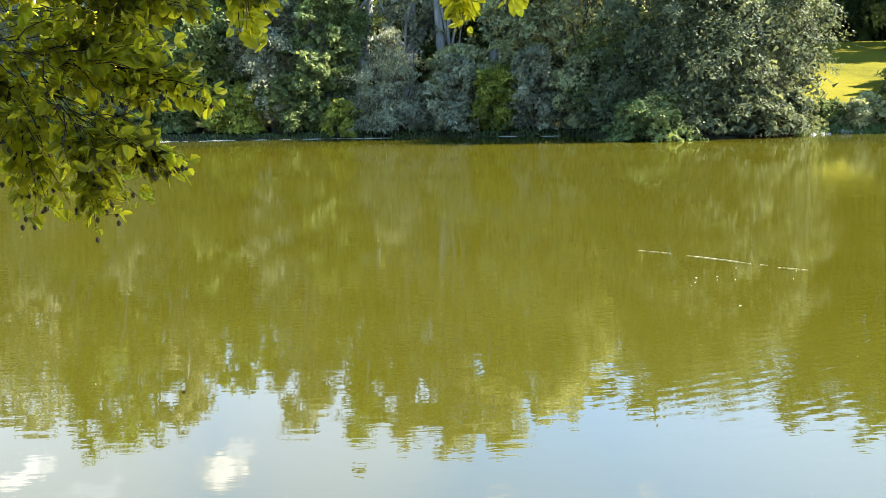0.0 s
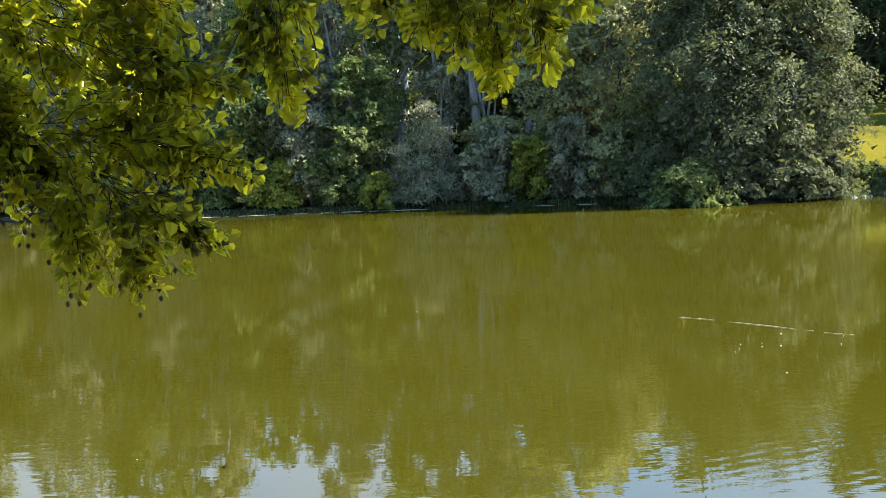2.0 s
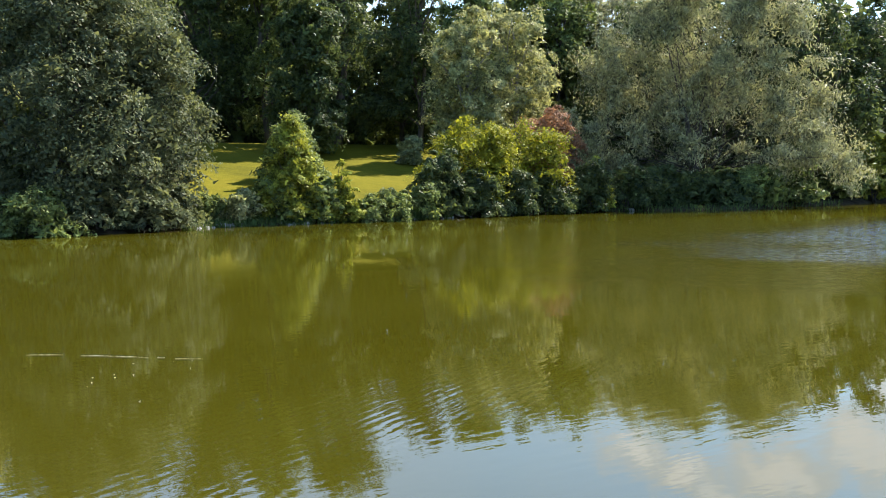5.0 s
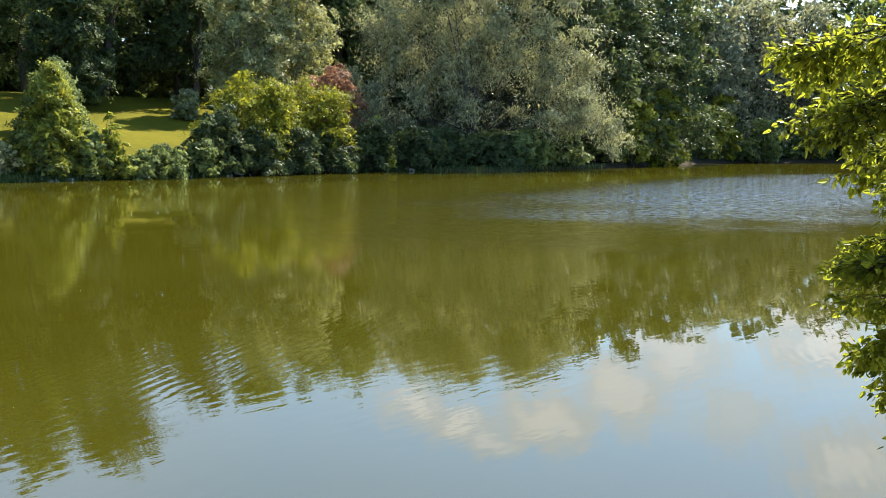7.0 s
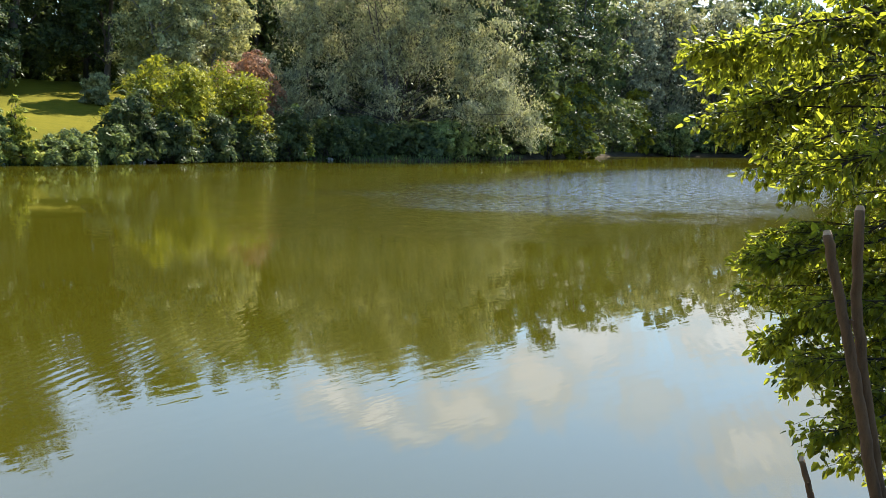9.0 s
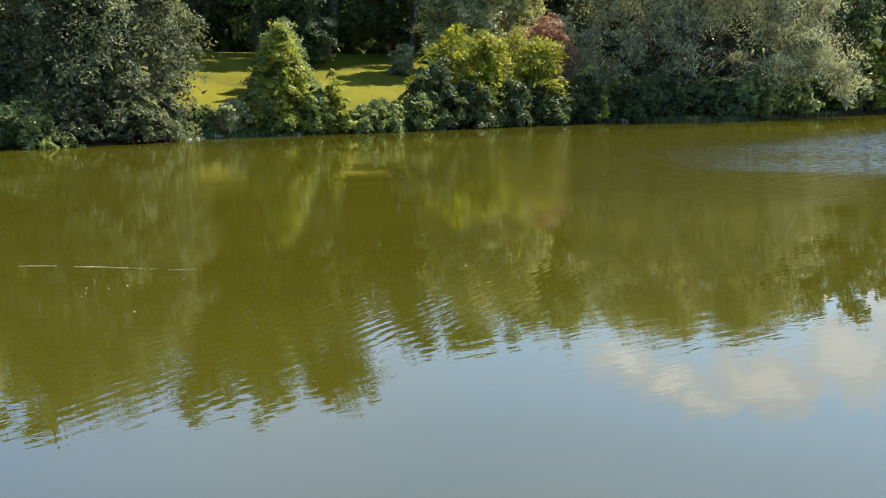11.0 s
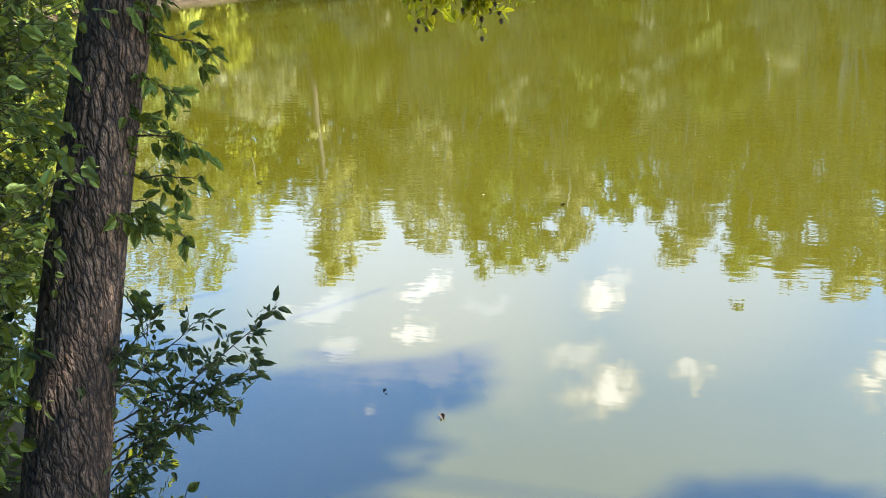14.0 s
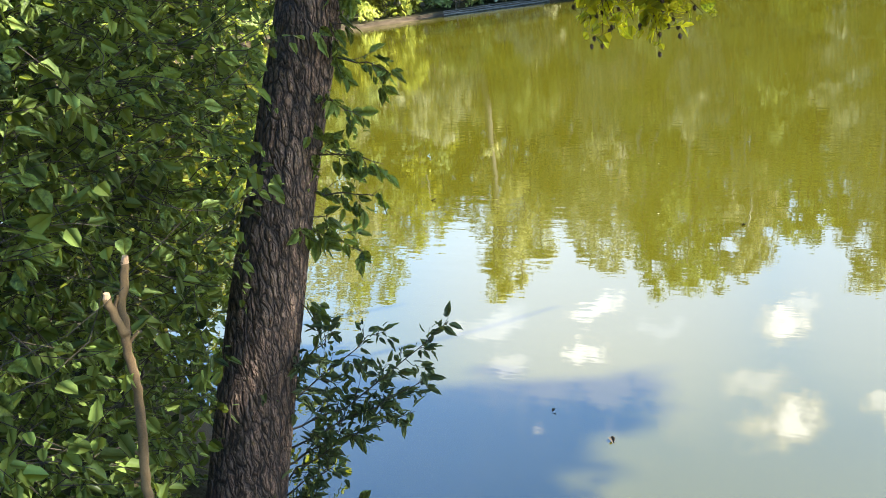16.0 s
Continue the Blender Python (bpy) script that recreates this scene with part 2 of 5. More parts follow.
def plated_bark(name):
    """Furrowed bark: long rough ridges with dark cracks, broken across here and there."""
    m = Nodes(name)
    fine, broad = m.noise(150.0, 4.0, 0.65, (1, 1, 0.4)), m.noise(5.0, 3.0, 0.5, (1, 1, 0.4))
    coords = m.add("ShaderNodeTexCoord").outputs["Object"]
    bend = m.add("ShaderNodeTexNoise", Vector=coords, Scale=16.0, Detail=3.0)
    sway = m.add("ShaderNodeVectorMath", Vector=bend.outputs["Color"])
    sway.operation = "MULTIPLY_ADD"
    sway.inputs[1].default_value = (0.035, 0.035, 0.05)
    m.tree.links.new(coords, sway.inputs[2])
    flat = m.add("ShaderNodeMapping", Vector=sway.outputs[0], Scale=(1, 1, 0.2))

    def plates(scale, width):
        v = m.add("ShaderNodeTexVoronoi", Vector=flat.outputs[0], Scale=scale)
        v.feature = "DISTANCE_TO_EDGE"
        r = m.add("ShaderNodeMapRange", Value=v.outputs["Distance"])
        r.inputs["From Max"].default_value = width
        return r.outputs[0]

    large, small = plates(42.0, 0.22), plates(88.0, 0.16)
    edge = m.math("MULTIPLY", large, m.math("ADD", m.math("MULTIPLY", small, 0.45), 0.55))
    tone = m.math("ADD", m.math("MULTIPLY", fine, 0.6), m.math("MULTIPLY", broad, 0.4))
    plate = m.ramp(tone, (0.36, (0.085, 0.051, 0.034)), (0.5, (0.195, 0.126, 0.086)), (0.64, (0.340, 0.235, 0.166)))
    colour = m.blend(edge, (0.022, 0.014, 0.010), plate)
    high = m.math("ADD", edge, m.math("MULTIPLY", fine, 0.3))
    return m.end(m.add("ShaderNodeBsdfPrincipled", Base_Color=colour, Roughness=0.9, Normal=m.bump(high, 1.0, 0.014)))


BARK_ALDER = plated_bark("bark_alder")
BARK_WORN = bark("bark_worn", (0.05, 0.044, 0.036), (0.14, 0.125, 0.10), 8.0)
BARK_STICK = bark("bark_stick", (0.050, 0.030, 0.012), (0.150, 0.094, 0.038), 30.0, 0.003)
BARK_STEM = bark("bark_stem", (0.050, 0.024, 0.009), (0.170, 0.088, 0.034), 30.0, 0.003)
BARK_TWIG = bark("bark_twig", (0.014, 0.010, 0.007), (0.045, 0.034, 0.022), 40.0, 0.002)


def cone_material():
    m = Nodes("alder_cone")
    return m.end(m.add("ShaderNodeBsdfPrincipled", Base_Color=m.ramp(m.noise(90.0), (0.35, (0.02, 0.014, 0.008)), (0.7, (0.07, 0.045, 0.025))), Roughness=0.85))


CONE = cone_material()


def cut_wood_material():
    m = Nodes("cut_wood")
    return m.end(m.add("ShaderNodeBsdfPrincipled", Base_Color=m.ramp(m.noise(60.0), (0.3, (0.42, 0.25, 0.13)), (0.7, (0.62, 0.42, 0.25))), Roughness=0.8))


CUT_WOOD = cut_wood_material()


def stone_material():
    m = Nodes("shore_stone")
    n = m.noise(5.0, 6.0)
    colour = m.ramp(n, (0.3, (0.16, 0.155, 0.14)), (0.7, (0.44, 0.42, 0.38)))
    return m.end(m.add("ShaderNodeBsdfPrincipled", Base_Color=colour, Roughness=0.85, Normal=m.bump(n, 0.6, 0.02)))


STONE = stone_material()


def ground_material():
    m = Nodes("grass_ground")
    patch, fine, grit = m.noise(0.12, 4.0), m.noise(1.3, 5.0, 0.65), m.noise(14.0, 4.0, 0.7)
    grass = m.ramp(m.math("ADD", m.math("MULTIPLY", patch, 0.4), m.math("ADD", m.math("MULTIPLY", fine, 0.35), m.math("MULTIPLY", grit, 0.25))),
                   (0.33, (0.070, 0.072, 0.008)), (0.52, (0.132, 0.120, 0.010)), (0.7, (0.185, 0.158, 0.016)))
    soil = m.ramp(fine, (0.3, (0.022, 0.017, 0.011)), (0.7, (0.085, 0.065, 0.042)))
    place = m.add("ShaderNodeNewGeometry").outputs["Position"]
    high = m.add("ShaderNodeSeparateXYZ", Vector=place).outputs["Z"]
    up = m.add("ShaderNodeMapRange", Value=m.math("ADD", high, m.math("MULTIPLY", m.math("SUBTRACT", fine, 0.5), 0.5)))
    up.inputs["From Min"].default_value, up.inputs["From Max"].default_value = 0.25, 0.55
    flat = m.add("ShaderNodeSeparateXYZ", Vector=place)
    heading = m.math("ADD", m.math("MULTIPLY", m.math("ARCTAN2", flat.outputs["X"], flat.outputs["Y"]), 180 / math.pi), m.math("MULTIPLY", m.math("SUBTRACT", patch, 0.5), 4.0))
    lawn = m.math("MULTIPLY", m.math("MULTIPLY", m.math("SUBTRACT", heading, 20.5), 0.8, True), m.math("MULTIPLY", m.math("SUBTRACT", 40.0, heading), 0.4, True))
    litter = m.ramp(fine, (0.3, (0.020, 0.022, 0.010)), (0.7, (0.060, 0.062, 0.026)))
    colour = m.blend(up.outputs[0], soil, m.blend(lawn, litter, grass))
    return m.end(m.add("ShaderNodeBsdfPrincipled", Base_Color=colour, Roughness=0.95, Normal=m.bump(m.math("ADD", fine, grit), 0.7, 0.05), **{"Specular IOR Level": 0.05}))


GROUND = ground_material()


def water_material():
    """Turbid green pond water: calm swell, small ripples, and a stretch roughened by the breeze."""
    m = Nodes("pond_water")
    geo = m.add("ShaderNodeNewGeometry").outputs["Position"]
    p = m.add("ShaderNodeSeparateXYZ", Vector=geo)
    ripple = m.add("ShaderNodeTexNoise", Vector=m.add("ShaderNodeMapping", Vector=geo, Rotation=(0, 0, 0.2), Scale=(1.0, 2.6, 1)).outputs[0], Scale=2.6, Detail=3.0, Roughness=0.5).outputs["Fac"]
    swell = m.add("ShaderNodeTexNoise", Vector=m.add("ShaderNodeMapping", Vector=geo, Rotation=(0, 0, -0.3), Scale=(0.5, 1.2, 1)).outputs[0], Scale=0.55, Detail=2.0, Roughness=0.5).outputs["Fac"]
    breeze = m.add("ShaderNodeTexNoise", Vector=m.add("ShaderNodeMapping", Vector=geo, Rotation=(0, 0, 0.5), Scale=(1.0, 1.7, 1)).outputs[0], Scale=4.2, Detail=5.0, Roughness=0.68).outputs["Fac"]
    patches = m.add("ShaderNodeTexNoise", Vector=geo, Scale=0.16, Detail=3.0, Roughness=0.5).outputs["Fac"]

    def oval(x, y, turn, rx, ry):
        v = m.add("ShaderNodeMapping", Vector=geo)
        v.vector_type = "TEXTURE"
        v.inputs["Location"].default_value, v.inputs["Rotation"].default_value, v.inputs["Scale"].default_value = (x, y, 0), (0, 0, radians(turn)), (rx, ry, 1)
        length = m.add("ShaderNodeVectorMath", )
        length.operation = "LENGTH"
        m.put(length.inputs[0], v.outputs[0])
        r = m.add("ShaderNodeMapRange", Value=m.math("ADD", length.outputs["Value"], m.math("MULTIPLY", m.math("SUBTRACT", patches, 0.5), 0.5)))
        r.interpolation_type = "SMOOTHSTEP"
        r.inputs["From Min"].default_value, r.inputs["From Max"].default_value, r.inputs["To Min"].default_value, r.inputs["To Max"].default_value = 0.45, 1.1, 1.0, 0.0
        return r.outputs[0]

    heading = m.math("ARCTAN2", p.outputs["X"], p.outputs["Y"])
    line = m.ramp(m.math("ADD", m.math("MULTIPLY", heading, 180 / math.pi / 140), 0.5, True), (0.1, (0.42,) * 3), (0.36, (0.50,) * 3), (0.48, (0.465,) * 3), (0.56, (0.475,) * 3), (0.70, (0.425,) * 3), (0.764, (0.49,) * 3), (0.835, (0.575,) * 3), (0.935, (0.74,) * 3), (0.99, (0.90,) * 3))
    off = m.add("ShaderNodeVectorMath")
    off.operation = "LENGTH"
    m.put(off.inputs[0], geo)
    lee = m.add("ShaderNodeMapRange", Value=m.math("ADD", m.math("SUBTRACT", off.outputs["Value"], m.math("MULTIPLY", line, 100.0)), m.math("MULTIPLY", m.math("SUBTRACT", patches, 0.5), 6.0)))
    lee.interpolation_type = "SMOOTHSTEP"
    lee.inputs["From Min"].default_value, lee.inputs["From Max"].default_value = -1.0, 1.5
    lee = lee.outputs[0]
    open_water = m.math("SUBTRACT", 1.0, lee)
    windy = m.math("MULTIPLY", oval(58, 19.5, 8, 43, 12.5), open_water)
    light_wind = m.math("MULTIPLY", oval(34, 30, 36, 22, 7), open_water)
    calm = m.math("ADD", m.math("MULTIPLY", m.math("MULTIPLY", ripple, m.math("ADD", m.math("MULTIPLY", m.math("SUBTRACT", patches, 0.35, True), 0.08), 0.003)), 1.0), m.math("MULTIPLY", swell, 0.009))
    bands = m.add("ShaderNodeTexWave", Vector=m.add("ShaderNodeMapping", Vector=geo, Rotation=(0, 0, radians(66))).outputs[0], Scale=2.4, Distortion=3.2, Detail=2.0)
    bands.inputs["Detail Scale"].default_value = 0.8
    train = m.math("ADD", m.math("ADD", oval(3.0, 6.8, 20, 2.6, 1.6), oval(4.8, 7.4, 0, 2.2, 1.4)), m.math("ADD", m.math("MULTIPLY", oval(8.2, 2.5, 10, 4.6, 1.9), 1.5), oval(6.0, 7.4, 10, 2.6, 1.2)))
    calm = m.math("ADD", calm, m.math("MULTIPLY", m.math("MULTIPLY", bands.outputs["Fac"], train), 0.0038))
    rough_amount = m.math("ADD", m.math("MULTIPLY", windy, 0.42), m.math("MULTIPLY", light_wind, 0.10))
    still = m.add("ShaderNodeMapRange", Value=off.outputs["Value"])
    for key, value in (("From Min", 3.0), ("From Max", 8.0), ("To Min", 0.4), ("To Max", 1.0)):
        still.inputs[key].default_value = value
    height = m.math("ADD", m.math("MULTIPLY", calm, still.outputs[0]), m.math("MULTIPLY", breeze, rough_amount))
    tone = m.ramp(m.math("ADD", m.math("MULTIPLY", patches, 0.7), m.math("MULTIPLY", swell, 0.3)), (0.3, (0.0402, 0.0375, 0.0025)), (0.7, (0.0500, 0.0470, 0.0036)))
    normal = m.bump(height, 0.35, 0.25)
    fresnel = m.add("ShaderNodeFresnel", IOR=1.36, Normal=normal).outputs[0]
    mirror = m.add("ShaderNodeBsdfGlossy", Color=(1.0, 1.0, 1.0), Roughness=m.math("ADD", m.math("MULTIPLY", windy, 0.03), 0.015), Normal=normal)
    murk = m.add("ShaderNodeBsdfDiffuse", Color=tone)
    spin = m.add("ShaderNodeMapping", Vector=geo, Rotation=(0, 0, radians(60)))
    facets = m.add("ShaderNodeTexNoise", Vector=m.add("ShaderNodeMapping", Vector=spin.outputs[0], Scale=(1.0, 0.7, 1.0)).outputs[0], Scale=3.0, Detail=5.0, Roughness=0.85).outputs["Fac"]
    glint = m.math("MULTIPLY", m.math("SUBTRACT", facets, 0.44), m.math("ADD", m.math("MULTIPLY", windy, 14.0), m.math("MULTIPLY", light_wind, 2.0)))
    gloss = m.math("MULTIPLY", m.math("MULTIPLY", m.math("POWER", fresnel, 0.45), m.math("ADD", 0.58, m.math("MULTIPLY", lee, 0.17))), m.math("ADD", glint, 1.0))
    both = m.add("ShaderNodeMixShader", Fac=m.math("MINIMUM", m.math("MAXIMUM", gloss, 0.02), 0.95))
    m.tree.links.new(murk.outputs[0], both.inputs[1])
    m.tree.links.new(mirror.outputs[0], both.inputs[2])
    return m.end(both)


WATER = water_material()


def debris_material():
    m = Nodes("floating_debris")
    return m.end(m.add("ShaderNodeBsdfPrincipled", Base_Color=m.ramp(m.noise(20.0), (0.3, (0.45, 0.42, 0.32)), (0.7, (0.72, 0.70, 0.60))), Roughness=0.7))


DEBRIS = debris_material()


# ---- mesh helpers ----
def mesh_object(name, verts, faces, material, parent=None, label="", smooth=False):
    data = bpy.data.meshes.new(name)
    data.from_pydata(verts, [], faces) if not isinstance(verts, np.ndarray) else fill(data, verts, faces)
    data.materials.append(material)
    if smooth:
        data.polygons.foreach_set("use_smooth", [True] * len(data.polygons))
    ob = new(name, data)
    ob.parent = parent
    if label:
        ob["label"] = label
    return ob


def fill(data, verts, faces):
    """A mesh from arrays; faces all have the same number of corners."""
    n, k = faces.shape
    data.vertices.add(len(verts))
    data.vertices.foreach_set("co", verts.astype(np.float32).ravel())
    data.loops.add(n * k)
    data.loops.foreach_set("vertex_index", faces.astype(np.int32).ravel())
    data.polygons.add(n)
    data.polygons.foreach_set("loop_start", np.arange(0, n * k, k, dtype=np.int32))
    data.update(calc_edges=True)
    data.validate()


def thing(name, x, y, z, label, category, group="", kind=""):
    ob = new(name)
    ob.empty_display_size = 0.2
    ob.location = (x, y, z)
    return tagged(ob, label, category, group, kind)


def tube(path, radii, sides=8):
    """Rings round a path, closed at the end: vertices and faces."""
    path = [Vector(p) for p in path]
    verts, faces = [], []
    side = Vector((1, 0, 0))
    for i, p in enumerate(path):
        along = (path[min(i + 1, len(path) - 1)] - path[max(i - 1, 0)]).normalized()
        side = (side - along * side.dot(along)).normalized() if abs(side.dot(along)) < 0.99 else along.orthogonal().normalized()
        other = along.cross(side)
        for k in range(sides):
            a = 2 * math.pi * k / sides
            verts.append(tuple(p + (side * math.cos(a) + other * math.sin(a)) * radii[i]))
    for i in range(len(path) - 1):
        for k in range(sides):
            a, b = i * sides + k, i * sides + (k + 1) % sides
            faces.append((a, b, b + sides, a + sides))
    faces.append(tuple(range((len(path) - 1) * sides, len(path) * sides)))
    faces.append(tuple(reversed(range(sides))))
    return verts, faces


def joined(pieces):
    verts, faces = [], []
    for v, f in pieces:
        base = len(verts)
        verts += v
        faces += [tuple(i + base for i in face) for face in f]
    return verts, faces


def bent(a, b, rng, steps=6, sway=0.12):
    """A slightly crooked way from a to b."""
    a, b = Vector(a), Vector(b)
    size = (b - a).length
    off = Vector(rng.normal(0, 1, 3)) * size * sway
    return [a.lerp(b, i / steps) + off * math.sin(math.pi * i / steps) + Vector(rng.normal(0, 1, 3)) * size * sway * 0.12 for i in range(steps + 1)]


def unit(v):
    return v / np.maximum(np.linalg.norm(v, axis=-1, keepdims=True), 1e-9)


def leaf_cloud(name, spots, size, material, parent, rng, slim=0.62, droop=0.0, label="", face=None):
    """One mesh of many small pointed leaves at the given spots, turned roughly to the ways given by face."""
    n = len(spots)
    if face is None:
        face = rng.normal(0, 1, (n, 3))
    face = unit(face + rng.normal(0, 0.42, (n, 3)))
    u = unit(np.cross(face, rng.normal(0, 1, (n, 3))) + np.array([0, 0, -droop]))
    w = unit(np.cross(face, u))
    length = np.reshape(size, (-1, 1)) * rng.uniform(0.65, 1.35, (n, 1))
    corners = np.stack([spots + w * length * slim * 0.55 - u * length * 0.45, spots + u * length * 0.65, spots - w * length * slim * 0.55 - u * length * 0.45], 1)
    data = bpy.data.meshes.new(name)
    fill(data, corners.reshape(-1, 3), np.arange(n * 3).reshape(n, 3))
    data.materials.append(material)
    ob = new(name, data)
    ob.parent = parent
    ob["kind"] = "stuff"
    if label:
        ob["label"] = label
    return ob


def crown_spots(lobes, n, rng, clump=0.55, per=130, shell=0.30, floor=0.15, rough=0.2):
    """Leaf places and facings, in domed sprays that reach out unevenly from a few lobes (x, y, z, rx, ry, rz)."""
    lobes = np.array(lobes, float)
    area = (lobes[:, 3] * lobes[:, 4] + lobes[:, 3] * lobes[:, 5] + lobes[:, 4] * lobes[:, 5])
    which = rng.choice(len(lobes), max(1, n // per), p=area / area.sum())
    d = unit(rng.normal(0, 1, (len(which), 3)) + np.array([0, 0, 0.25]))
    reach = 1.0 - shell * rng.random((len(which), 1)) ** 1.2 + np.abs(rng.normal(0, rough, (len(which), 1)))
    centres = lobes[which, :3] + d * lobes[which, 3:] * reach
    wide = clump * 1.25 * rng.uniform(0.4, 1.6, (len(centres), 1))
    tilt = unit(np.array([0, 0, 0.8]) + d * 0.6 + rng.normal(0, 0.22, d.shape))
    out = d - tilt * np.sum(d * tilt, 1, keepdims=True)
    k = np.repeat(np.arange(len(centres)), per)
    turn = rng.normal(0, 1, (len(k), 3))
    turn = unit(turn - tilt[k] * np.sum(turn * tilt[k], 1, keepdims=True))
    far = rng.random((len(k), 1)) ** 0.55
    ragged = 1 + 0.35 * np.sin(3 * np.arctan2(turn[:, 1:2], turn[:, :1]) + 7.0 * k[:, None])
    away = turn * far * wide[k] * ragged + out[k] * wide[k] * rng.uniform(-0.4, 0.7, (len(k), 1))
    depth = rng.normal(0, 0.14, (len(k), 1)) - 0.42 * far ** 2
    spots = centres[k] + away + tilt[k] * depth * wide[k]
    facing = unit(tilt[k] * 0.85 + turn * far * 0.55)
    keep = spots[:, 2] > floor
    return spots[keep], facing[keep]


def lobed(height, width, rng, low=0.12, count=14, taper=0.75, cone=False):
    """Lobes of a rounded, uneven crown."""
    out = []
    mid = height * (1 + low) / 2
    half = height * (1 - low) / 2
    out.append((0, 0, mid * 0.75, width * 0.12, width * 0.12, half * 0.85) if cone else (0, 0, mid, width * 0.31, width * 0.31, half * 0.82))
    for i in range(count + 6):
        if i >= count:
            if cone:
                continue
            a, r = rng.uniform(0, 6.28), width * rng.uniform(0.1, 0.42)
            s = width * rng.uniform(0.07, 0.12)
            out.append((math.cos(a) * r, math.sin(a) * r, height * (1 - 0.42 * (r / width / 0.5) ** 2) * rng.uniform(0.86, 1.02), s, s, s * 1.4))
            continue
        h = (i + 0.5) / count
        a = i * 2.4 + rng.uniform(-0.5, 0.5)
        ring = (1.0 - h) ** 0.8 * 1.1 if cone else math.sin(math.pi * (0.12 + 0.80 * h ** taper)) ** 0.8
        r = width * 0.5 * ring * rng.uniform(0.52, 0.88)
        s = width * rng.uniform(0.12, 0.22) * ((1.1 - 0.9 * h) if cone else 1)
        out.append((math.cos(a) * r, math.sin(a) * r, height * (low + (1 - low) * h * 0.93), s, s, s * rng.uniform(0.8, 1.25)))
    return out


def tree(name, az, d, base, height, width, leaf, wood, label, category, leaves=16000, size=0.17, low=0.12, trunk=None, lobes=None, seed=1,
         slim=0.62, droop=0.0, clump=0.6, shell=0.30, group="", count=14, lean=(0, 0), stems=1, taper=0.75, cone=False, rough=0.2):
    """A tree or shrub with tapered trunk, limbs and a crown of clumped leaves, at heading az and distance d."""
    rng = np.random.default_rng(seed)
    clump = min(clump, width * 0.085)
    x, y = math.sin(radians(az)) * d, math.cos(radians(az)) * d
    root = thing(name, x, y, base, label, category, group)
    lobes = lobes or lobed(height, width, rng, low, count, taper, cone)
    girth = trunk or max(0.03, height * 0.017)
    for s in range(stems):
        foot = Vector((0, 0, -0.25)) if stems == 1 else Vector((rng.uniform(-1, 1) * width * 0.08, rng.uniform(-1, 1) * width * 0.08, -0.25))
        tip = Vector((lean[0] + (rng.uniform(-1, 1) * width * 0.25 if stems > 1 else 0), lean[1], height * (0.86 if stems == 1 else 0.7)))
        line = bent(foot, tip, rng, 8, 0.03 if stems == 1 else 0.08)
        v, f = tube(line, [girth * (1.25 if i == 0 else 1) * (1 - 0.86 * i / 8) / (1 if stems == 1 else 1.5) for i in range(9)], 8)
        stem = mesh_object("trunk" if stems == 1 else "stem", v, f, wood, root, smooth=True)
    for lx, ly, lz, rx, ry, rz in lobes[1:]:
        k = min(0.9, max(0.18, (lz - height * 0.16) / height))
        start = line[0].lerp(line[-1], k)
        path = bent(start, Vector((lx, ly, lz)), rng, 4, 0.08)
        v, f = tube(path, [girth * (0.36 if len(lobes) < 50 else 0.14) * (1 - 0.2 * i) for i in range(5)], 5)
        mesh_object("limb", v, f, wood, root, smooth=True)
    near = -24 < az < 74
    spots, face = crown_spots(lobes, int(leaves * (0.84 if near else 0.28 if az < -30 or az > 78 else 0.5)), rng, clump, shell=shell, rough=rough)
    inner = [(a, b, c, e * 0.66, f * 0.66, g * 0.66) for a, b, c, e, f, g in lobes]
    core, _ = crown_spots(inner, int(leaves * (0.32 if near else 0.20)), rng, clump * 0.7, per=10, shell=0.4, floor=0.1, rough=0.03)
    sizes = np.concatenate([np.full(len(spots), size * (1.12 if near else 1.55)), np.full(len(core), size * 1.9)])
    leaf_cloud("crown", np.concatenate([spots, core]), sizes, leaf, root, rng, slim, droop, face=np.concatenate([face, rng.normal(0, 1, core.shape)]))
    return root


# ---- ground and pond ----
FAR_AZ = [-180, -72, -60, -50, -45, -38, -30, -27, -22, -19, -12, -5, 2, 8, 11, 14, 17, 22, 28, 35, 42, 48, 55, 61, 67, 72, 80, 92, 104, 180]
FAR_R = [20, 20, 38, 62, 76, 77, 79, 79, 62.5, 63, 61, 58.8, 57, 56, 51, 49, 49.5, 54, 57, 62, 71.5, 80, 83, 106, 150, 172, 172, 150, 60, 20]
NEAR_AZ = [-180, -72, -60, -52, -46, -40, -30, 0, 25, 50, 70, 80, 92, 104, 180]
NEAR_R = [20, 20, 10, 4.2, 2.9, 2.5, 2.3, 2.2, 2.3, 2.7, 3.5, 4.6, 9.0, 60, 20]


def ground_height(az, r):
    az, r = np.asarray(az, float), np.asarray(r, float)
    far, near = np.interp(az, FAR_AZ, FAR_R), np.interp(az, NEAR_AZ, NEAR_R)
    wet = np.minimum(r - near, far - r)
    past = r - far
    lawn = np.clip(np.minimum((az - 15) / 6, (46 - az) / 8), 0, 1)
    slope = 0.045 + 0.125 * lawn
    rise = np.minimum(np.maximum(past - 3, 0) * slope, 3.0 + 3.6 * lawn)
    beyond = 0.42 * (1 - np.exp(-np.maximum(past, 0) / 0.8)) + rise
    shore = 0.33 * (1 - np.exp(-np.maximum(near - r, 0) / 0.7)) + 0.010 * np.maximum(near - r, 0)
    land = np.where(past > near - r, beyond, shore)
    return np.where(wet > 0, -0.9 * (1 - np.exp(-np.maximum(wet, 0) / 1.6)), land)


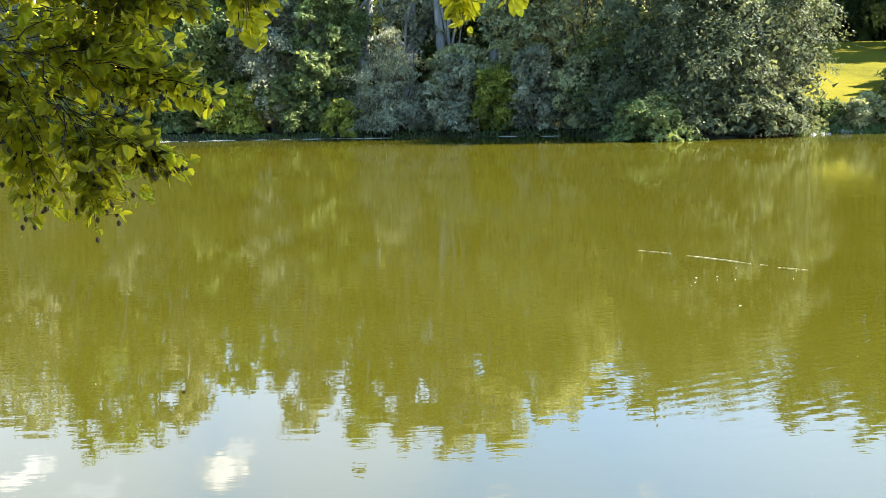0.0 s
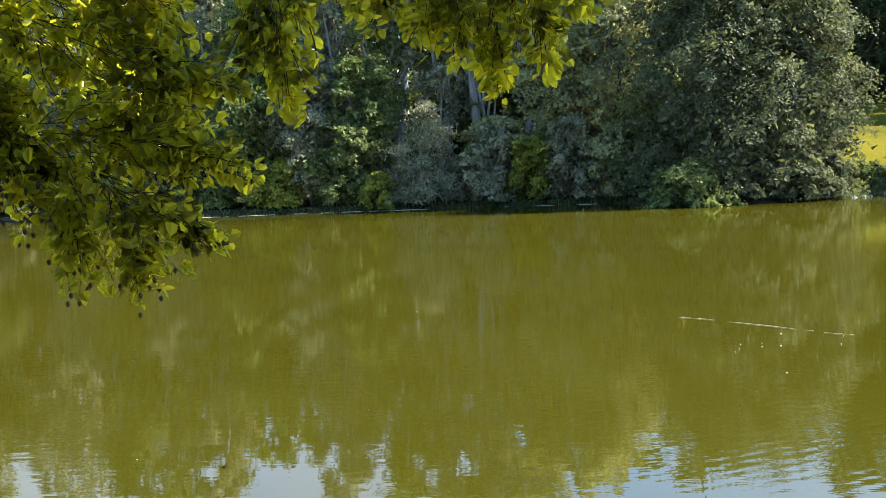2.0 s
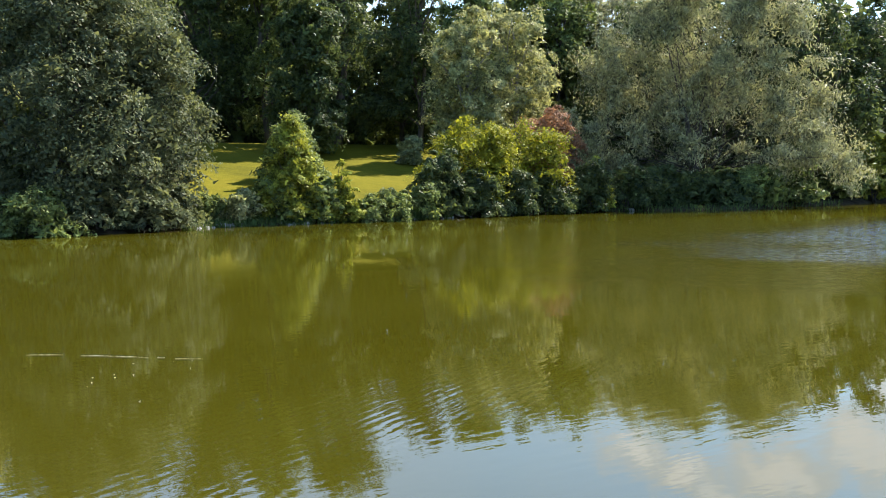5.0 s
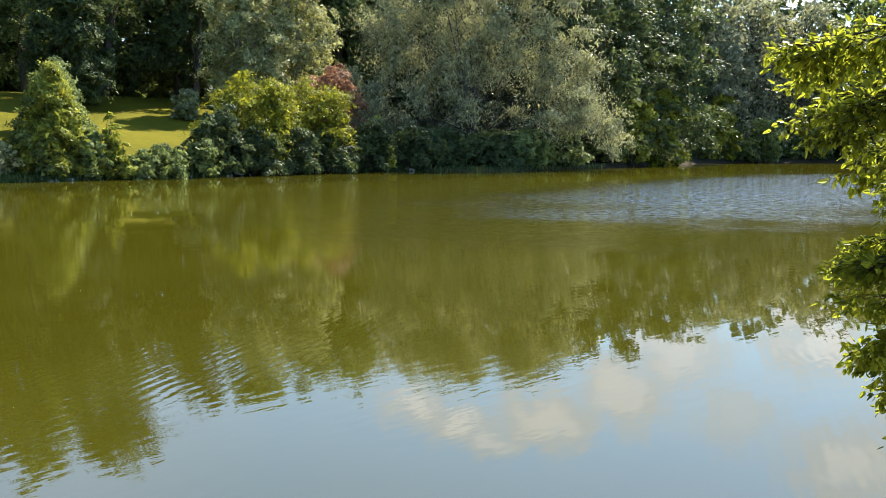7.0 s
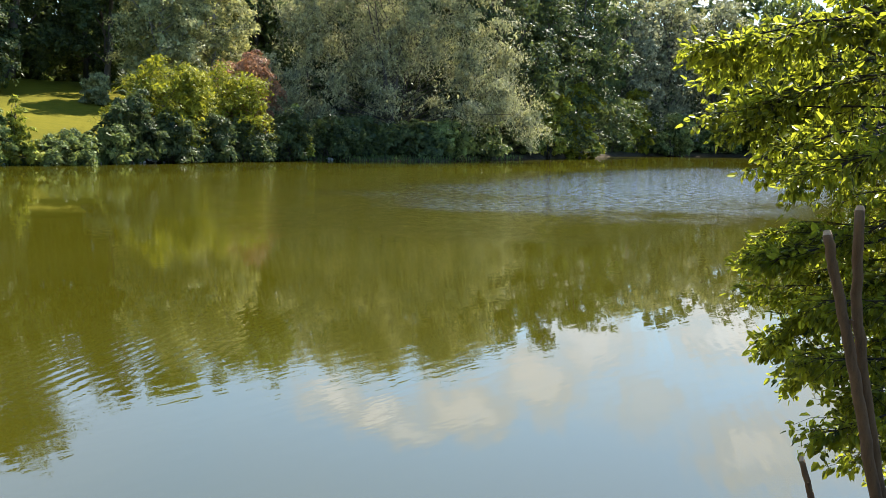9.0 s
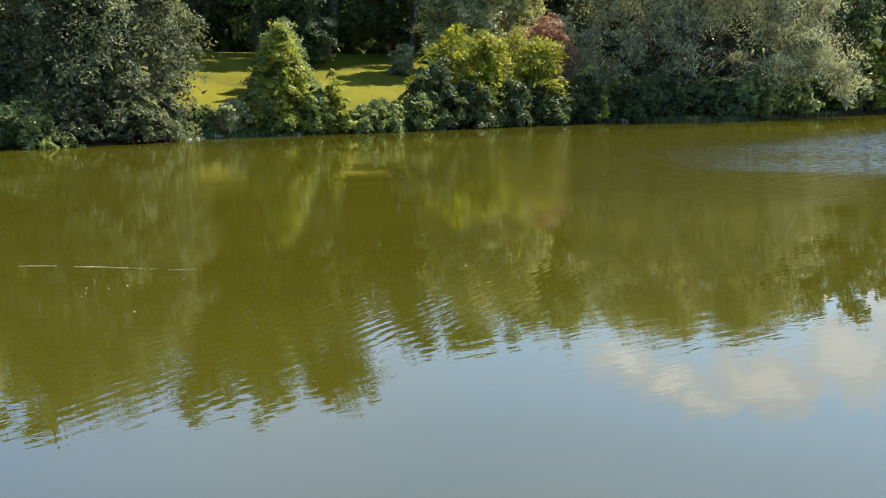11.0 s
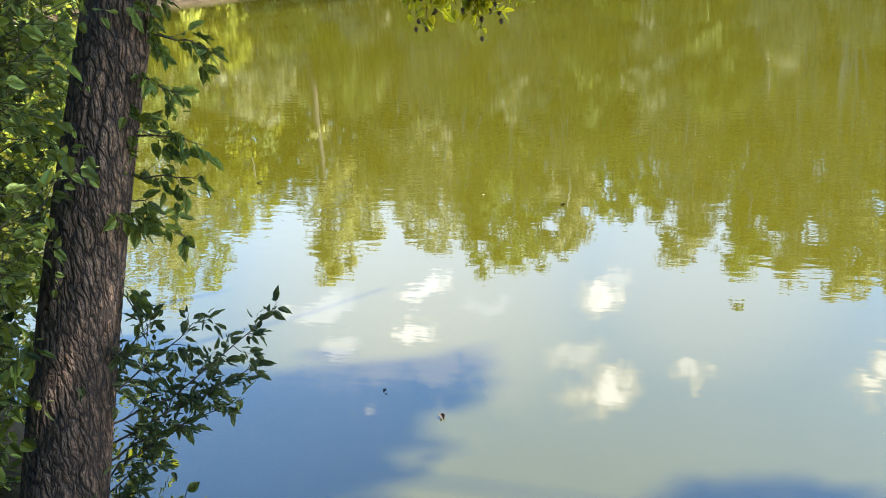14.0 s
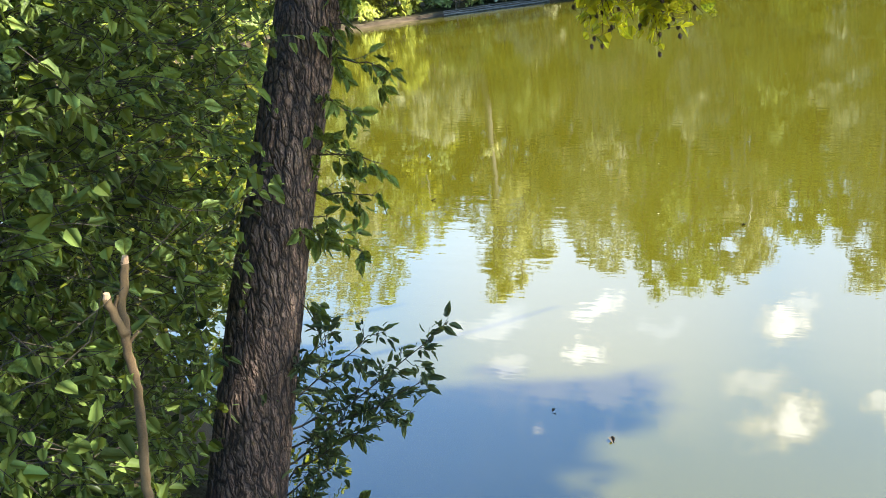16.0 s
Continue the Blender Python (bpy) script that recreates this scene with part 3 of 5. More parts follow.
def spot(az, d, sink=0.05):
    return math.sin(radians(az)) * d, math.cos(radians(az)) * d, float(ground_height(az, d)) - sink


def build_ground():
    radii = np.concatenate([[0.4, 0.8], np.arange(1.2, 8, 0.25), np.arange(8, 40, 2.0), np.arange(40, 120, 1.6), np.arange(120, 200, 3), np.geomspace(200, 4500, 24)])
    angles = np.arange(-180, 180, 1.0)
    a, r = np.meshgrid(angles, radii)
    x, y = np.sin(np.radians(a)) * r, np.cos(np.radians(a)) * r
    z = ground_height(a, r) + 0.03 * np.sin(x * 1.7 + 0.6 * np.sin(y * 1.1)) * np.sin(y * 1.9 + 0.8 * np.sin(x * 0.9)) * (r < 150) * np.minimum(1, r / 2)
    verts = np.concatenate([np.stack([x, y, z], -1).reshape(-1, 3), [[0, 0, float(z[0].mean())]]])
    n, k = len(radii), len(angles)
    i, j = np.meshgrid(np.arange(n - 1), np.arange(k), indexing="ij")
    faces = np.stack([i * k + j, i * k + (j + 1) % k, (i + 1) * k + (j + 1) % k, (i + 1) * k + j], -1).reshape(-1, 4).tolist()
    faces += [(n * k, (q + 1) % k, q) for q in range(k)]
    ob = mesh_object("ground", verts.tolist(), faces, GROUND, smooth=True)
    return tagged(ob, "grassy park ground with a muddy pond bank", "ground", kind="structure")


build_ground()


def build_water():
    angles = np.arange(-72, 104.1, 1.0)
    near, far = np.interp(angles, NEAR_AZ, NEAR_R) - 0.5, np.interp(angles, FAR_AZ, FAR_R) + 0.8
    steps = np.linspace(0, 1, 24) ** 2
    r = near[None] + (far - near)[None] * steps[:, None]
    verts = np.stack([np.sin(np.radians(angles))[None] * r, np.cos(np.radians(angles))[None] * r, r * 0], -1).reshape(-1, 3)
    k = len(angles)
    i, j = np.meshgrid(np.arange(23), np.arange(k - 1), indexing="ij")
    faces = np.stack([i * k + j, i * k + j + 1, (i + 1) * k + j + 1, (i + 1) * k + j], -1).reshape(-1, 4)
    ob = mesh_object("water", verts, faces, WATER, smooth=True)
    return tagged(ob, "turbid olive-green pond water with small ripples", "water", kind="structure")


build_water()


# ---- far bank: woods behind ----
def far_woods():
    """The woods that close the park all round, too many trees to count."""
    rng = np.random.default_rng(11)
    lobes, poles = [], []
    for az in np.concatenate([np.arange(-178, -60, 6.0), np.arange(-60, 84, 2.1), np.arange(84, 180, 6.0)]):
        for ring in range(2):
            a = az + rng.uniform(-0.9, 0.9)
            if -72 < a < 104:
                d = float(np.interp(a, FAR_AZ, FAR_R)) + (24 + 10 * ring if not 17 < a < 46 else 64 + 10 * ring) + rng.uniform(-3, 3)
            else:
                d = 34 + 12 * ring + rng.uniform(-4, 4)
            x, y, z = spot(a, d)
            tall = (rng.uniform(15, 17.5) if 33 < a < 48 else rng.uniform(19.5, 22) if 17 < a < 62 else rng.uniform(27, 31) if a >= 62 else rng.uniform(19, 22) if -45 < a < 12 else rng.uniform(14, 18)) if -72 < a < 104 else rng.uniform(9, 14)
            s = d * 0.028 + 1.4 if -60 < a < 84 else 4.0
            for h in (0.06, 0.22, 0.5, 0.8):
                lobes.append((x + rng.normal(0, 0.8), y + rng.normal(0, 0.8), z + tall * h, s * (1.15 - 0.4 * h), s * (1.15 - 0.4 * h), tall * 0.24))
            poles.append(tube([(x, y, z - 0.3), (x, y, z + tall * 0.7)], [0.22, 0.08], 6))
    root = thing("far_woods", 0, 120, float(ground_height(0, 120)), "dense dark green woods closing the park behind the pond", "woods", kind="stuff")
    spots, face = crown_spots(lobes, 80000, rng, 1.3, per=60, shell=0.35)
    core, _ = crown_spots([(a, b, c, e * 0.8, f * 0.8, g) for a, b, c, e, f, g in lobes], 165000, rng, 0.9, per=8, shell=0.6)
    sizes = np.concatenate([np.full(len(spots), 0.55), np.full(len(core), 1.3)])
    spots = np.concatenate([spots, core])
    spots[:, 1] -= 120
    spots[:, 2] -= root.location.z
    leaf_cloud("canopy", spots, sizes, LEAF_DARK, root, rng, 0.7, face=np.concatenate([face, rng.normal(0, 1, core.shape)]))
    v, f = joined(poles)
    v = [(p[0], p[1] - 120, p[2] - root.location.z) for p in v]
    ob = mesh_object("trunk", v, f, BARK_DARK, root)
    ob["kind"] = "stuff"


far_woods()

SEED = [100]


def grow(name, az, d, height, width, leaf, wood, label, category, **more):
    """A tree or shrub on the ground; the wooded bay at the far side lies deeper than the rest of the shore."""
    SEED[0] += 1
    bay = float(np.interp(az, (-60, -50, -45, -27, -22), (1.0, 1.2, 1.32, 1.32, 1.0)))
    d, height, width, more["size"] = d * bay, height * bay, width * bay, more.get("size", 0.17) * bay
    return tree(name, az, d, spot(az, d)[2], height, width, leaf, wood, label, category, seed=SEED[0], **more)


# tall trees of the far bank: heading, distance, height, width, leaf, bark
TALL = [
    (-58, 50, 15, 8, LEAF_MID, BARK_DARK), (-50, 62, 17, 9, LEAF_FRESH, BARK_DARK), (-44, 68, 20, 9, LEAF_GREY, BARK_DARK), (-40.6, 72, 22, 7, LEAF_MID, BARK_DARK),
    (-36.6, 74, 17, 6, LEAF_FRESH, BARK_PALE), (-32, 74, 24, 5, LEAF_PALE_LIT, BARK_DARK), (-28, 76, 18, 6, LEAF_PALE_LIT, BARK_DARK), (-24, 74, 22, 7, LEAF_GREY, BARK_PALE),
    (-22.0, 76, 24, 5.5, LEAF_MID, BARK_PALE), (-26.0, 77, 22, 5, LEAF_GREY, BARK_PALE), (-30.0, 75, 21, 5.5, LEAF_PALE_LIT, BARK_DARK), (-34.3, 76, 17, 5.5, LEAF_MID, BARK_DARK), (-38.3, 75, 17.5, 5, LEAF_GREY, BARK_PALE),
    (-19.6, 73, 23.5, 7, LEAF_MID, BARK_PALE), (-16.5, 72, 22, 5, LEAF_GREY, BARK_PALE), (-12.8, 70, 19, 7, LEAF_MID, BARK_DARK), (-9.0, 68, 21.5, 6, LEAF_GREY, BARK_PALE),
    # the pale leaf colour makes up for light missing on the shaded trees
    (-5.5, 67, 23, 5.5, LEAF_MID, BARK_PALE), (-2.6, 66, 22, 5.5, LEAF_GREY, BARK_PALE), (0.2, 65, 23, 5, LEAF_GREY, BARK_PALE), (3.4, 65, 22.5, 5.5, LEAF_PALE_LIT, BARK_PALE),
    (7.4, 59.5, 18.0, 5.6, LEAF_PALE_LIT, BARK_PALE), (6.4, 65, 20.5, 6, LEAF_PALE_LIT, BARK_PALE), (9.2, 68, 16, 5, LEAF_PALE_LIT, BARK_PALE),
]
for az, d, height, width, leaf, wood in TALL:
    pale = wood is BARK_PALE
    grow("tall_tree", az, d, height * 1.03, width * 1.25, leaf, wood, "tall slender tree with a pale trunk and a grey-green crown" if pale else "tall broad tree with a dark trunk and a green crown", "tree",
         leaves=15000, low=0.28 if pale and -4 < az < 5 else 0.18, clump=0.75, size=0.2, group="tall trees of the far bank", count=18)

# middle layer
MIDDLE = [
    (-55, 47, 8, 7, LEAF_MID), (-48, 57, 9, 7, LEAF_FRESH), (-42, 63, 9, 8, LEAF_MID), (-35, 69, 8, 8, LEAF_GREY), (-29, 72, 9, 8, LEAF_MID), (-23.5, 71, 10, 7, LEAF_GREY),
    (-18.8, 70, 10.5, 6, LEAF_GREY), (-14.6, 66, 10, 6, LEAF_MID), (-10.6, 64, 9.5, 6, LEAF_GREY), (-7.4, 62.5, 10, 5.5, LEAF_MID), (0.9, 61, 5.5, 4.5, LEAF_PALE_LIT), (1.6, 68, 9.5, 6, LEAF_MID), (4.4, 60, 10.5, 5.5, LEAF_PALE_LIT), (8.6, 58.6, 14.5, 7, LEAF_PALE_LIT),
]
for az, d, height, width, leaf in MIDDLE:
    grow("bank_tree", az, d, height, width, leaf, BARK_PALE if leaf is LEAF_GREY else BARK_DARK, "leafy middle-sized tree crowding the wooded bank", "tree", leaves=15000, low=0.06,
         clump=0.6, size=0.17, group="trees of the far bank", count=16)

# shrubs along the far water's edge
SHRUBS = [
    (10.2, 56.5, 6.5, 5.5, LEAF_MID), (12.0, 58.0, 7.0, 6.0, LEAF_MID),
    (-46, 58.5, 4.5, 6, LEAF_MID), (-40, 64, 4, 6, LEAF_FRESH), (-33, 63, 3.4, 5, LEAF_MID), (-28.5, 63, 3.0, 5, LEAF_GREY), (-37, 62, 4, 5, LEAF_FRESH), (-30.5, 66, 4.4, 6, LEAF_FRESH), (-24.6, 64, 3.6, 6, LEAF_MID), (-21, 69.5, 3.8, 6, LEAF_MID), (-16.6, 66.5, 3.4, 5, LEAF_MID), (-12.6, 63.5, 3.0, 4.5, LEAF_FRESH),
    (-9.4, 62, 4.0, 4, LEAF_MID), (0.6, 58.4, 4.6, 4.2, LEAF_GREY), (3.0, 58, 4.2, 3.6, LEAF_FRESH), (5.6, 57.6, 5.0, 4, LEAF_GREY), (8.0, 57, 4.8, 3.4, LEAF_PALE_LIT),
]
for az, d, height, width, leaf in SHRUBS:
    grow("shrub", az, d, height, width, leaf, BARK_DARK, "dense leafy shrub at the far water's edge", "shrub", leaves=9000, low=0.02, clump=0.5, size=0.16, group="shrubs of the far bank", count=12, stems=3)
grow("willow_shrub", -3.6, 60.2, 7.2, 7.0, LEAF_GREY, BARK_DARK, "grey-green willow shrub with upright pointed shoots", "shrub", leaves=16000, low=0.02, slim=0.3, droop=-0.5, size=0.17, stems=5, cone=True, count=26)
grow("shrub", -6.6, 59.4, 2.4, 2.6, LEAF_FRESH, BARK_DARK, "low light green shrub at the water's edge", "shrub", leaves=4500, low=0.02, size=0.15, stems=3)

# the broad round tree beside the lawn
grow("round_tree", 14.8, 53.8, 14.6, 12.0, LEAF_ROUND, BARK_DARK, "broad dense round tree with foliage down to the water", "tree", leaves=70000, low=0.0, clump=0.75, size=0.145, count=38, shell=0.22)
grow("round_tree", 18.3, 54.4, 11.6, 7.9, LEAF_ROUND, BARK_DARK, "dense rounded tree with dark foliage beside the lawn", "tree", leaves=36000, low=0.0, clump=0.65, size=0.14, count=26, shell=0.22)
for az, d in ((15.6, 50.0), (18.2, 50.8), (20.0, 52.4)):
    grow("shrub", az, d, 2.2, 4.0, LEAF_ROUND, BARK_DARK, "low shrub under the round tree's skirt", "shrub", leaves=5000, low=0.02, size=0.15, stems=3)
grow("shrub", 12.6, 48.6, 2.3, 4.5, LEAF_MID, BARK_DARK, "low spreading shrub hanging over the water", "shrub", leaves=6000, low=0.02, size=0.15, stems=3)

# lawn shrubs
grow("young_tree", 27.1, 57.6, 6.9, 4.3, LEAF_FRESH, BARK_DARK, "young bushy tree with sunlit yellow-green foliage", "tree", leaves=19000, low=0.02, size=0.15, count=30, cone=True, clump=0.6, rough=0.4)
grow("young_tree", 30.2, 58.6, 4.3, 2.3, LEAF_FRESH, BARK_DARK, "small bushy young tree with yellowish tips", "tree", leaves=8000, low=0.02, size=0.14, count=20, cone=True, clump=0.5, rough=0.45)
# added, mostly hidden young trees, set to throw shade bands over the lawn
for az, d, height, width in ((27.2, 62.8, 5.6, 4.2), (27.3, 66.5, 5.9, 4.6), (27.3, 70.5, 5.9, 4.8), (27.4, 74.5, 5.9, 5.0), (26.3, 66.0, 5.2, 2.8), (26.3, 69.6, 5.1, 2.8), (26.3, 73.0, 5.0, 2.8), (28.6, 61.0, 2.8, 3.0)):
    grow("young_tree", az, d, height, width, LEAF_MID, BARK_DARK, "bushy young tree added behind others to cast shade on the lawn", "tree", leaves=10000, low=0.02, size=0.17, count=26, clump=0.6, cone=True)
grow("shrub", 26.0, 57.0, 2.6, 3.0, LEAF_MID, BARK_DARK, "low dark shrub at the foot of a young tree", "shrub", leaves=6000, low=0.02, size=0.15, stems=3)
grow("shrub", 28.8, 58.0, 2.6, 3.0, LEAF_MID, BARK_DARK, "low dark shrub between two young trees", "shrub", leaves=6000, low=0.02, size=0.15, stems=3)
# stands in for the darker, shaded grass at the lawn's foot
grow("shrub", 22.2, 56.6, 1.3, 2.6, LEAF_MID, BARK_DARK, "low rough green growth added for shaded grass at the lawn's foot", "shrub", leaves=5000, low=0.02, size=0.15, stems=3)
grow("shrub", 23.9, 55.9, 1.9, 2.8, LEAF_PALE_LIT, BARK_DARK, "low pale green shrub above the shore stones", "shrub", leaves=4000, low=0.02, size=0.14, stems=3)
for az, d, height, width in ((31.8, 59.4, 1.7, 3.0), (33.4, 60.6, 2.0, 3.4), (35.2, 62.2, 2.4, 3.2)):
    grow("shrub", az, d, height, width, LEAF_MID, BARK_DARK, "low green shrub at the foot of the lawn", "shrub", leaves=5000, low=0.02, size=0.15, stems=3, group="lawn foot shrubs")
grow("yellow_shrub", 38.2, 69.5, 6.4, 8.0, LEAF_YELLOW, BARK_DARK, "broad shrub with bright yellow-green sunlit top", "shrub", leaves=18000, low=0.04, size=0.16, stems=4, count=20)
grow("yellow_shrub", 41.6, 74.5, 6.2, 8.0, LEAF_YELLOW, BARK_DARK, "broad yellow-green shrub near a red-leaved one", "shrub", leaves=14000, low=0.04, size=0.16, stems=4, count=18)
for az, d, height, width in ((36.2, 64.4, 4.0, 4.6), (38.4, 66.6, 3.4, 4.6), (40.6, 69.6, 3.4, 4.6), (42.8, 72.8, 3.0, 4.6), (45.4, 76.6, 3.6, 4.8), (47.8, 80.6, 3.2, 4.8)):
    grow("shrub", az, d, height, width, LEAF_DARK, BARK_DARK, "dense dark green shrub along the far bank", "shrub", leaves=8000, low=0.02, size=0.17, stems=3, group="shrubs of the far bank")
grow("red_shrub", 42.9, 79.0, 8.0, 6.4, LEAF_RED, BARK_DARK, "tall shrub with rust-red withered leaves", "shrub", leaves=11000, low=0.10, size=0.17, stems=3)
grow("fir_shrub", 45.9, 77.8, 5.0, 3.2, LEAF_FRESH, BARK_DARK, "small pointed bright green shrub", "shrub", leaves=6000, low=0.02, size=0.15, cone=True)

# trees behind the lawn
for az, d, height, width, leaf in ((17.5, 92, 24, 11, LEAF_DARK), (21.6, 104, 27, 11, LEAF_DARK), (25.8, 105, 28, 9, LEAF_MID), (30.0, 101, 27, 11, LEAF_DARK), (34.0, 108, 19, 8.5, LEAF_DARK), (28.4, 91, 15.5, 8, LEAF_DARK), (24.2, 114, 27, 13, LEAF_DARK), (28.0, 116, 27, 13, LEAF_DARK)):
    grow("oak_tree", az, d, height, width, leaf, BARK_DARK, "large dark oak-like tree in shade behind the lawn", "tree", leaves=21000, low=0.03, clump=1.0, size=0.26, group="trees behind the lawn", count=20)
grow("shrub", 34.4, 88, 2.6, 2.8, LEAF_PALE_LIT, BARK_DARK, "shrub beside the upper lawn", "shrub", leaves=6000, low=0.02, size=0.2, stems=3)
grow("poplar_tree", 38.0, 91, 15.2, 8.6, LEAF_PALE_LIT, BARK_PALE, "pale green poplar with fluttering light leaves", "tree", leaves=20000, low=0.05, size=0.2, count=20)
grow("poplar_tree", 40.8, 96, 18.6, 10.8, LEAF_PALE_LIT, BARK_PALE, "pale green poplar with an open crown", "tree", leaves=20000, low=0.05, size=0.2, count=20)
for az, d, height in ((38.4, 110, 23), (41.6, 116, 23), (44.6, 120, 23)):
    grow("tall_tree", az, d, height, 11, LEAF_MID, BARK_DARK, "tall broad tree with a dark trunk and a green crown", "tree", leaves=15000, size=0.3, clump=1.0)
grow("tall_tree", 35.0, 98, 20, 8, LEAF_DARK, BARK_DARK, "tall dark tree behind pale poplars", "tree", leaves=14000, size=0.24, clump=0.8)

# the great willow
WILLOW = [(0, 2, 10, 3.6, 3.6, 5.0)]
shape = np.random.default_rng(77)
for k in range(84):
    side = -12.0 + 24 * (k + 0.5) / 84 + shape.normal(0, 0.9)
    roof = 18.5 * math.sqrt(max(0.05, 1 - (abs(side) / 13.0) ** 2.4))
    high = max(1.6, roof * shape.uniform(0.06, 1.0) ** 0.75)
    size = shape.uniform(0.7, 1.5)
    WILLOW.append((side, shape.uniform(-6.5, 0.5) * (1 - 0.4 * high / 20), high, size, size, size * shape.uniform(0.9, 1.7)))
turned = Matrix.Rotation(radians(-51.6), 4, "Z")
WILLOW = [(*(turned @ Vector((a, b, 0)))[:2], c * 1.12, e, f, g) for a, b, c, e, f, g in WILLOW]
grow("willow_tree", 51.6, 92, 22, 22, LEAF_WILLOW, BARK_DARK, "great spreading willow with hanging grey-green foliage", "tree", leaves=72000, lobes=WILLOW, slim=0.34, droop=0.7, size=0.24, clump=1.15, trunk=0.34, shell=0.30, rough=0.5, stems=5)
for az, d, height, width, leaf in ((43.5, 114, 22, 12, LEAF_MID), (47, 118, 24, 13, LEAF_GREY), (51, 112, 23, 13, LEAF_DARK), (55.5, 108, 22, 12, LEAF_DARK), (58.2, 106, 20.5, 12, LEAF_DARK), (60.8, 116, 21.5, 12, LEAF_DARK), (63.4, 128, 22, 13, LEAF_DARK), (66.0, 160, 25, 12, LEAF_GREY), (68.4, 168, 26, 12, LEAF_GREY),
                                   (71.0, 178, 26, 17, LEAF_GREY), (75, 184, 27, 18, LEAF_MID), (80, 184, 28, 18, LEAF_MID), (86, 178, 26, 18, LEAF_DARK), (93, 164, 26, 18, LEAF_MID)):
    grow("bank_tree", az, d, height * 1.1, width * 1.15, leaf, BARK_DARK, "tall leafy tree on the far end of the pond", "tree", leaves=12000, low=0.03, size=0.34, clump=1.2, group="trees at the pond's far end", count=22, taper=0.6)
for az, d, height, width, leaf in ((49.6, 84, 3.2, 5, LEAF_DARK), (51.4, 85, 2.6, 5, LEAF_DARK), (53.2, 86, 3.0, 5, LEAF_DARK), (55.2, 87, 3.4, 5, LEAF_MID), (57.2, 95, 4, 6, LEAF_MID), (59.2, 106, 5, 7, LEAF_MID), (61.6, 112, 7.5, 6, LEAF_FRESH), (63.4, 122, 10.5, 6, LEAF_YELLOW), (65.4, 146, 8, 6, LEAF_MID), (66.8, 153, 10.5, 5.5, LEAF_YELLOW), (68.8, 158, 7, 9, LEAF_MID), (71.5, 176, 6, 10, LEAF_MID), (75.5, 176, 6, 10, LEAF_MID)):
    grow("shrub", az, d, height, width, leaf, BARK_DARK, "leafy shrub at the far end of the pond", "shrub", leaves=7000, low=0.02, size=0.3, clump=0.8, stems=3, group="shrubs of the far bank")


# ---- shore details ----
def stone(az, d, size, seed):
    rng = np.random.default_rng(seed)
    bm = bmesh.new()
    bmesh.ops.create_icosphere(bm, subdivisions=2, radius=1.0)
    for v in bm.verts:
        k = 1 + 0.35 * noise.noise(v.co * 1.3 + Vector((seed * 3.1, 0, 0)))
        v.co = Vector((v.co.x * size * k * rng.uniform(0.96, 1.04), v.co.y * size * 0.8 * k, v.co.z * size * 0.6 * k))
    data = bpy.data.meshes.new("stone")
    bm.to_mesh(data)
    bm.free()
    data.materials.append(STONE)
    ob = new("stone", data)
    x, y, z = spot(az, d)
    ob.location, ob.rotation_euler = (x, y, max(z, -0.12) + size * 0.18), (0, 0, seed)
    return tagged(ob, "rounded grey stone at the water's edge", "stone", "shore stones")


for i in range(46):
    rng = np.random.default_rng(900 + i)
    az = 21.6 + 2.6 * i / 14 if i < 14 else 26.5 + 12 * (i - 14) / 32
    d = float(np.interp(az, FAR_AZ, FAR_R)) + rng.uniform(-0.15, 0.5)
    stone(az + rng.normal(0, 0.1), d, rng.uniform(0.10, 0.27), i)
stone(48.0, float(np.interp(48, FAR_AZ, FAR_R)) + 0.1, 0.36, 77)


def reeds(az0, az1, n, height, seed):
    """Reed blades along the water's edge, past counting."""
    rng = np.random.default_rng(seed)
    az = rng.uniform(az0, az1, n)
    d = np.interp(az, FAR_AZ, FAR_R) + rng.uniform(-0.3, 1.0, n)
    foot = np.stack([np.sin(np.radians(az)) * d, np.cos(np.radians(az)) * d, np.maximum(ground_height(az, d), -0.1)], -1)
    tall = height * rng.uniform(0.5, 1.1, (n, 1))
    lean = np.concatenate([rng.normal(0, 0.18, (n, 2)), np.ones((n, 1))], 1) * tall
    side = np.concatenate([rng.normal(0, 1, (n, 2)), np.zeros((n, 1))], 1)
    side = unit(side) * 0.03
    verts = np.stack([foot - side, foot + side, foot + lean * 0.6 + side * 0.8, foot + lean], 1)
    root = mesh_object("reeds", (verts - np.array([*foot[0, :2], 0])).reshape(-1, 3), np.arange(n * 4).reshape(n, 4), LEAF_REED)
    root.location = (*foot[0, :2], 0)
    return tagged(root, "green reeds and grass blades at the water's edge", "reeds", kind="stuff")


reeds(34.2, 37.0, 900, 1.4, 31)
reeds(20.5, 34.0, 2600, 0.36, 32)
reeds(-20, 12, 2600, 0.22, 33)
reeds(38, 60, 1800, 0.4, 34)


def floater(points, width, name, label, category, z=0.006):
    """A thin floating stalk or line of scum."""
    path = [(x, y, z) for x, y in points]
    v, f = tube(path, [width * (0.4 if i in (0, len(path) - 1) else 1) for i in range(len(path))], 5)
    ob = mesh_object(name, v, f, DEBRIS)
    return tagged(ob, label, category, "floating litter")


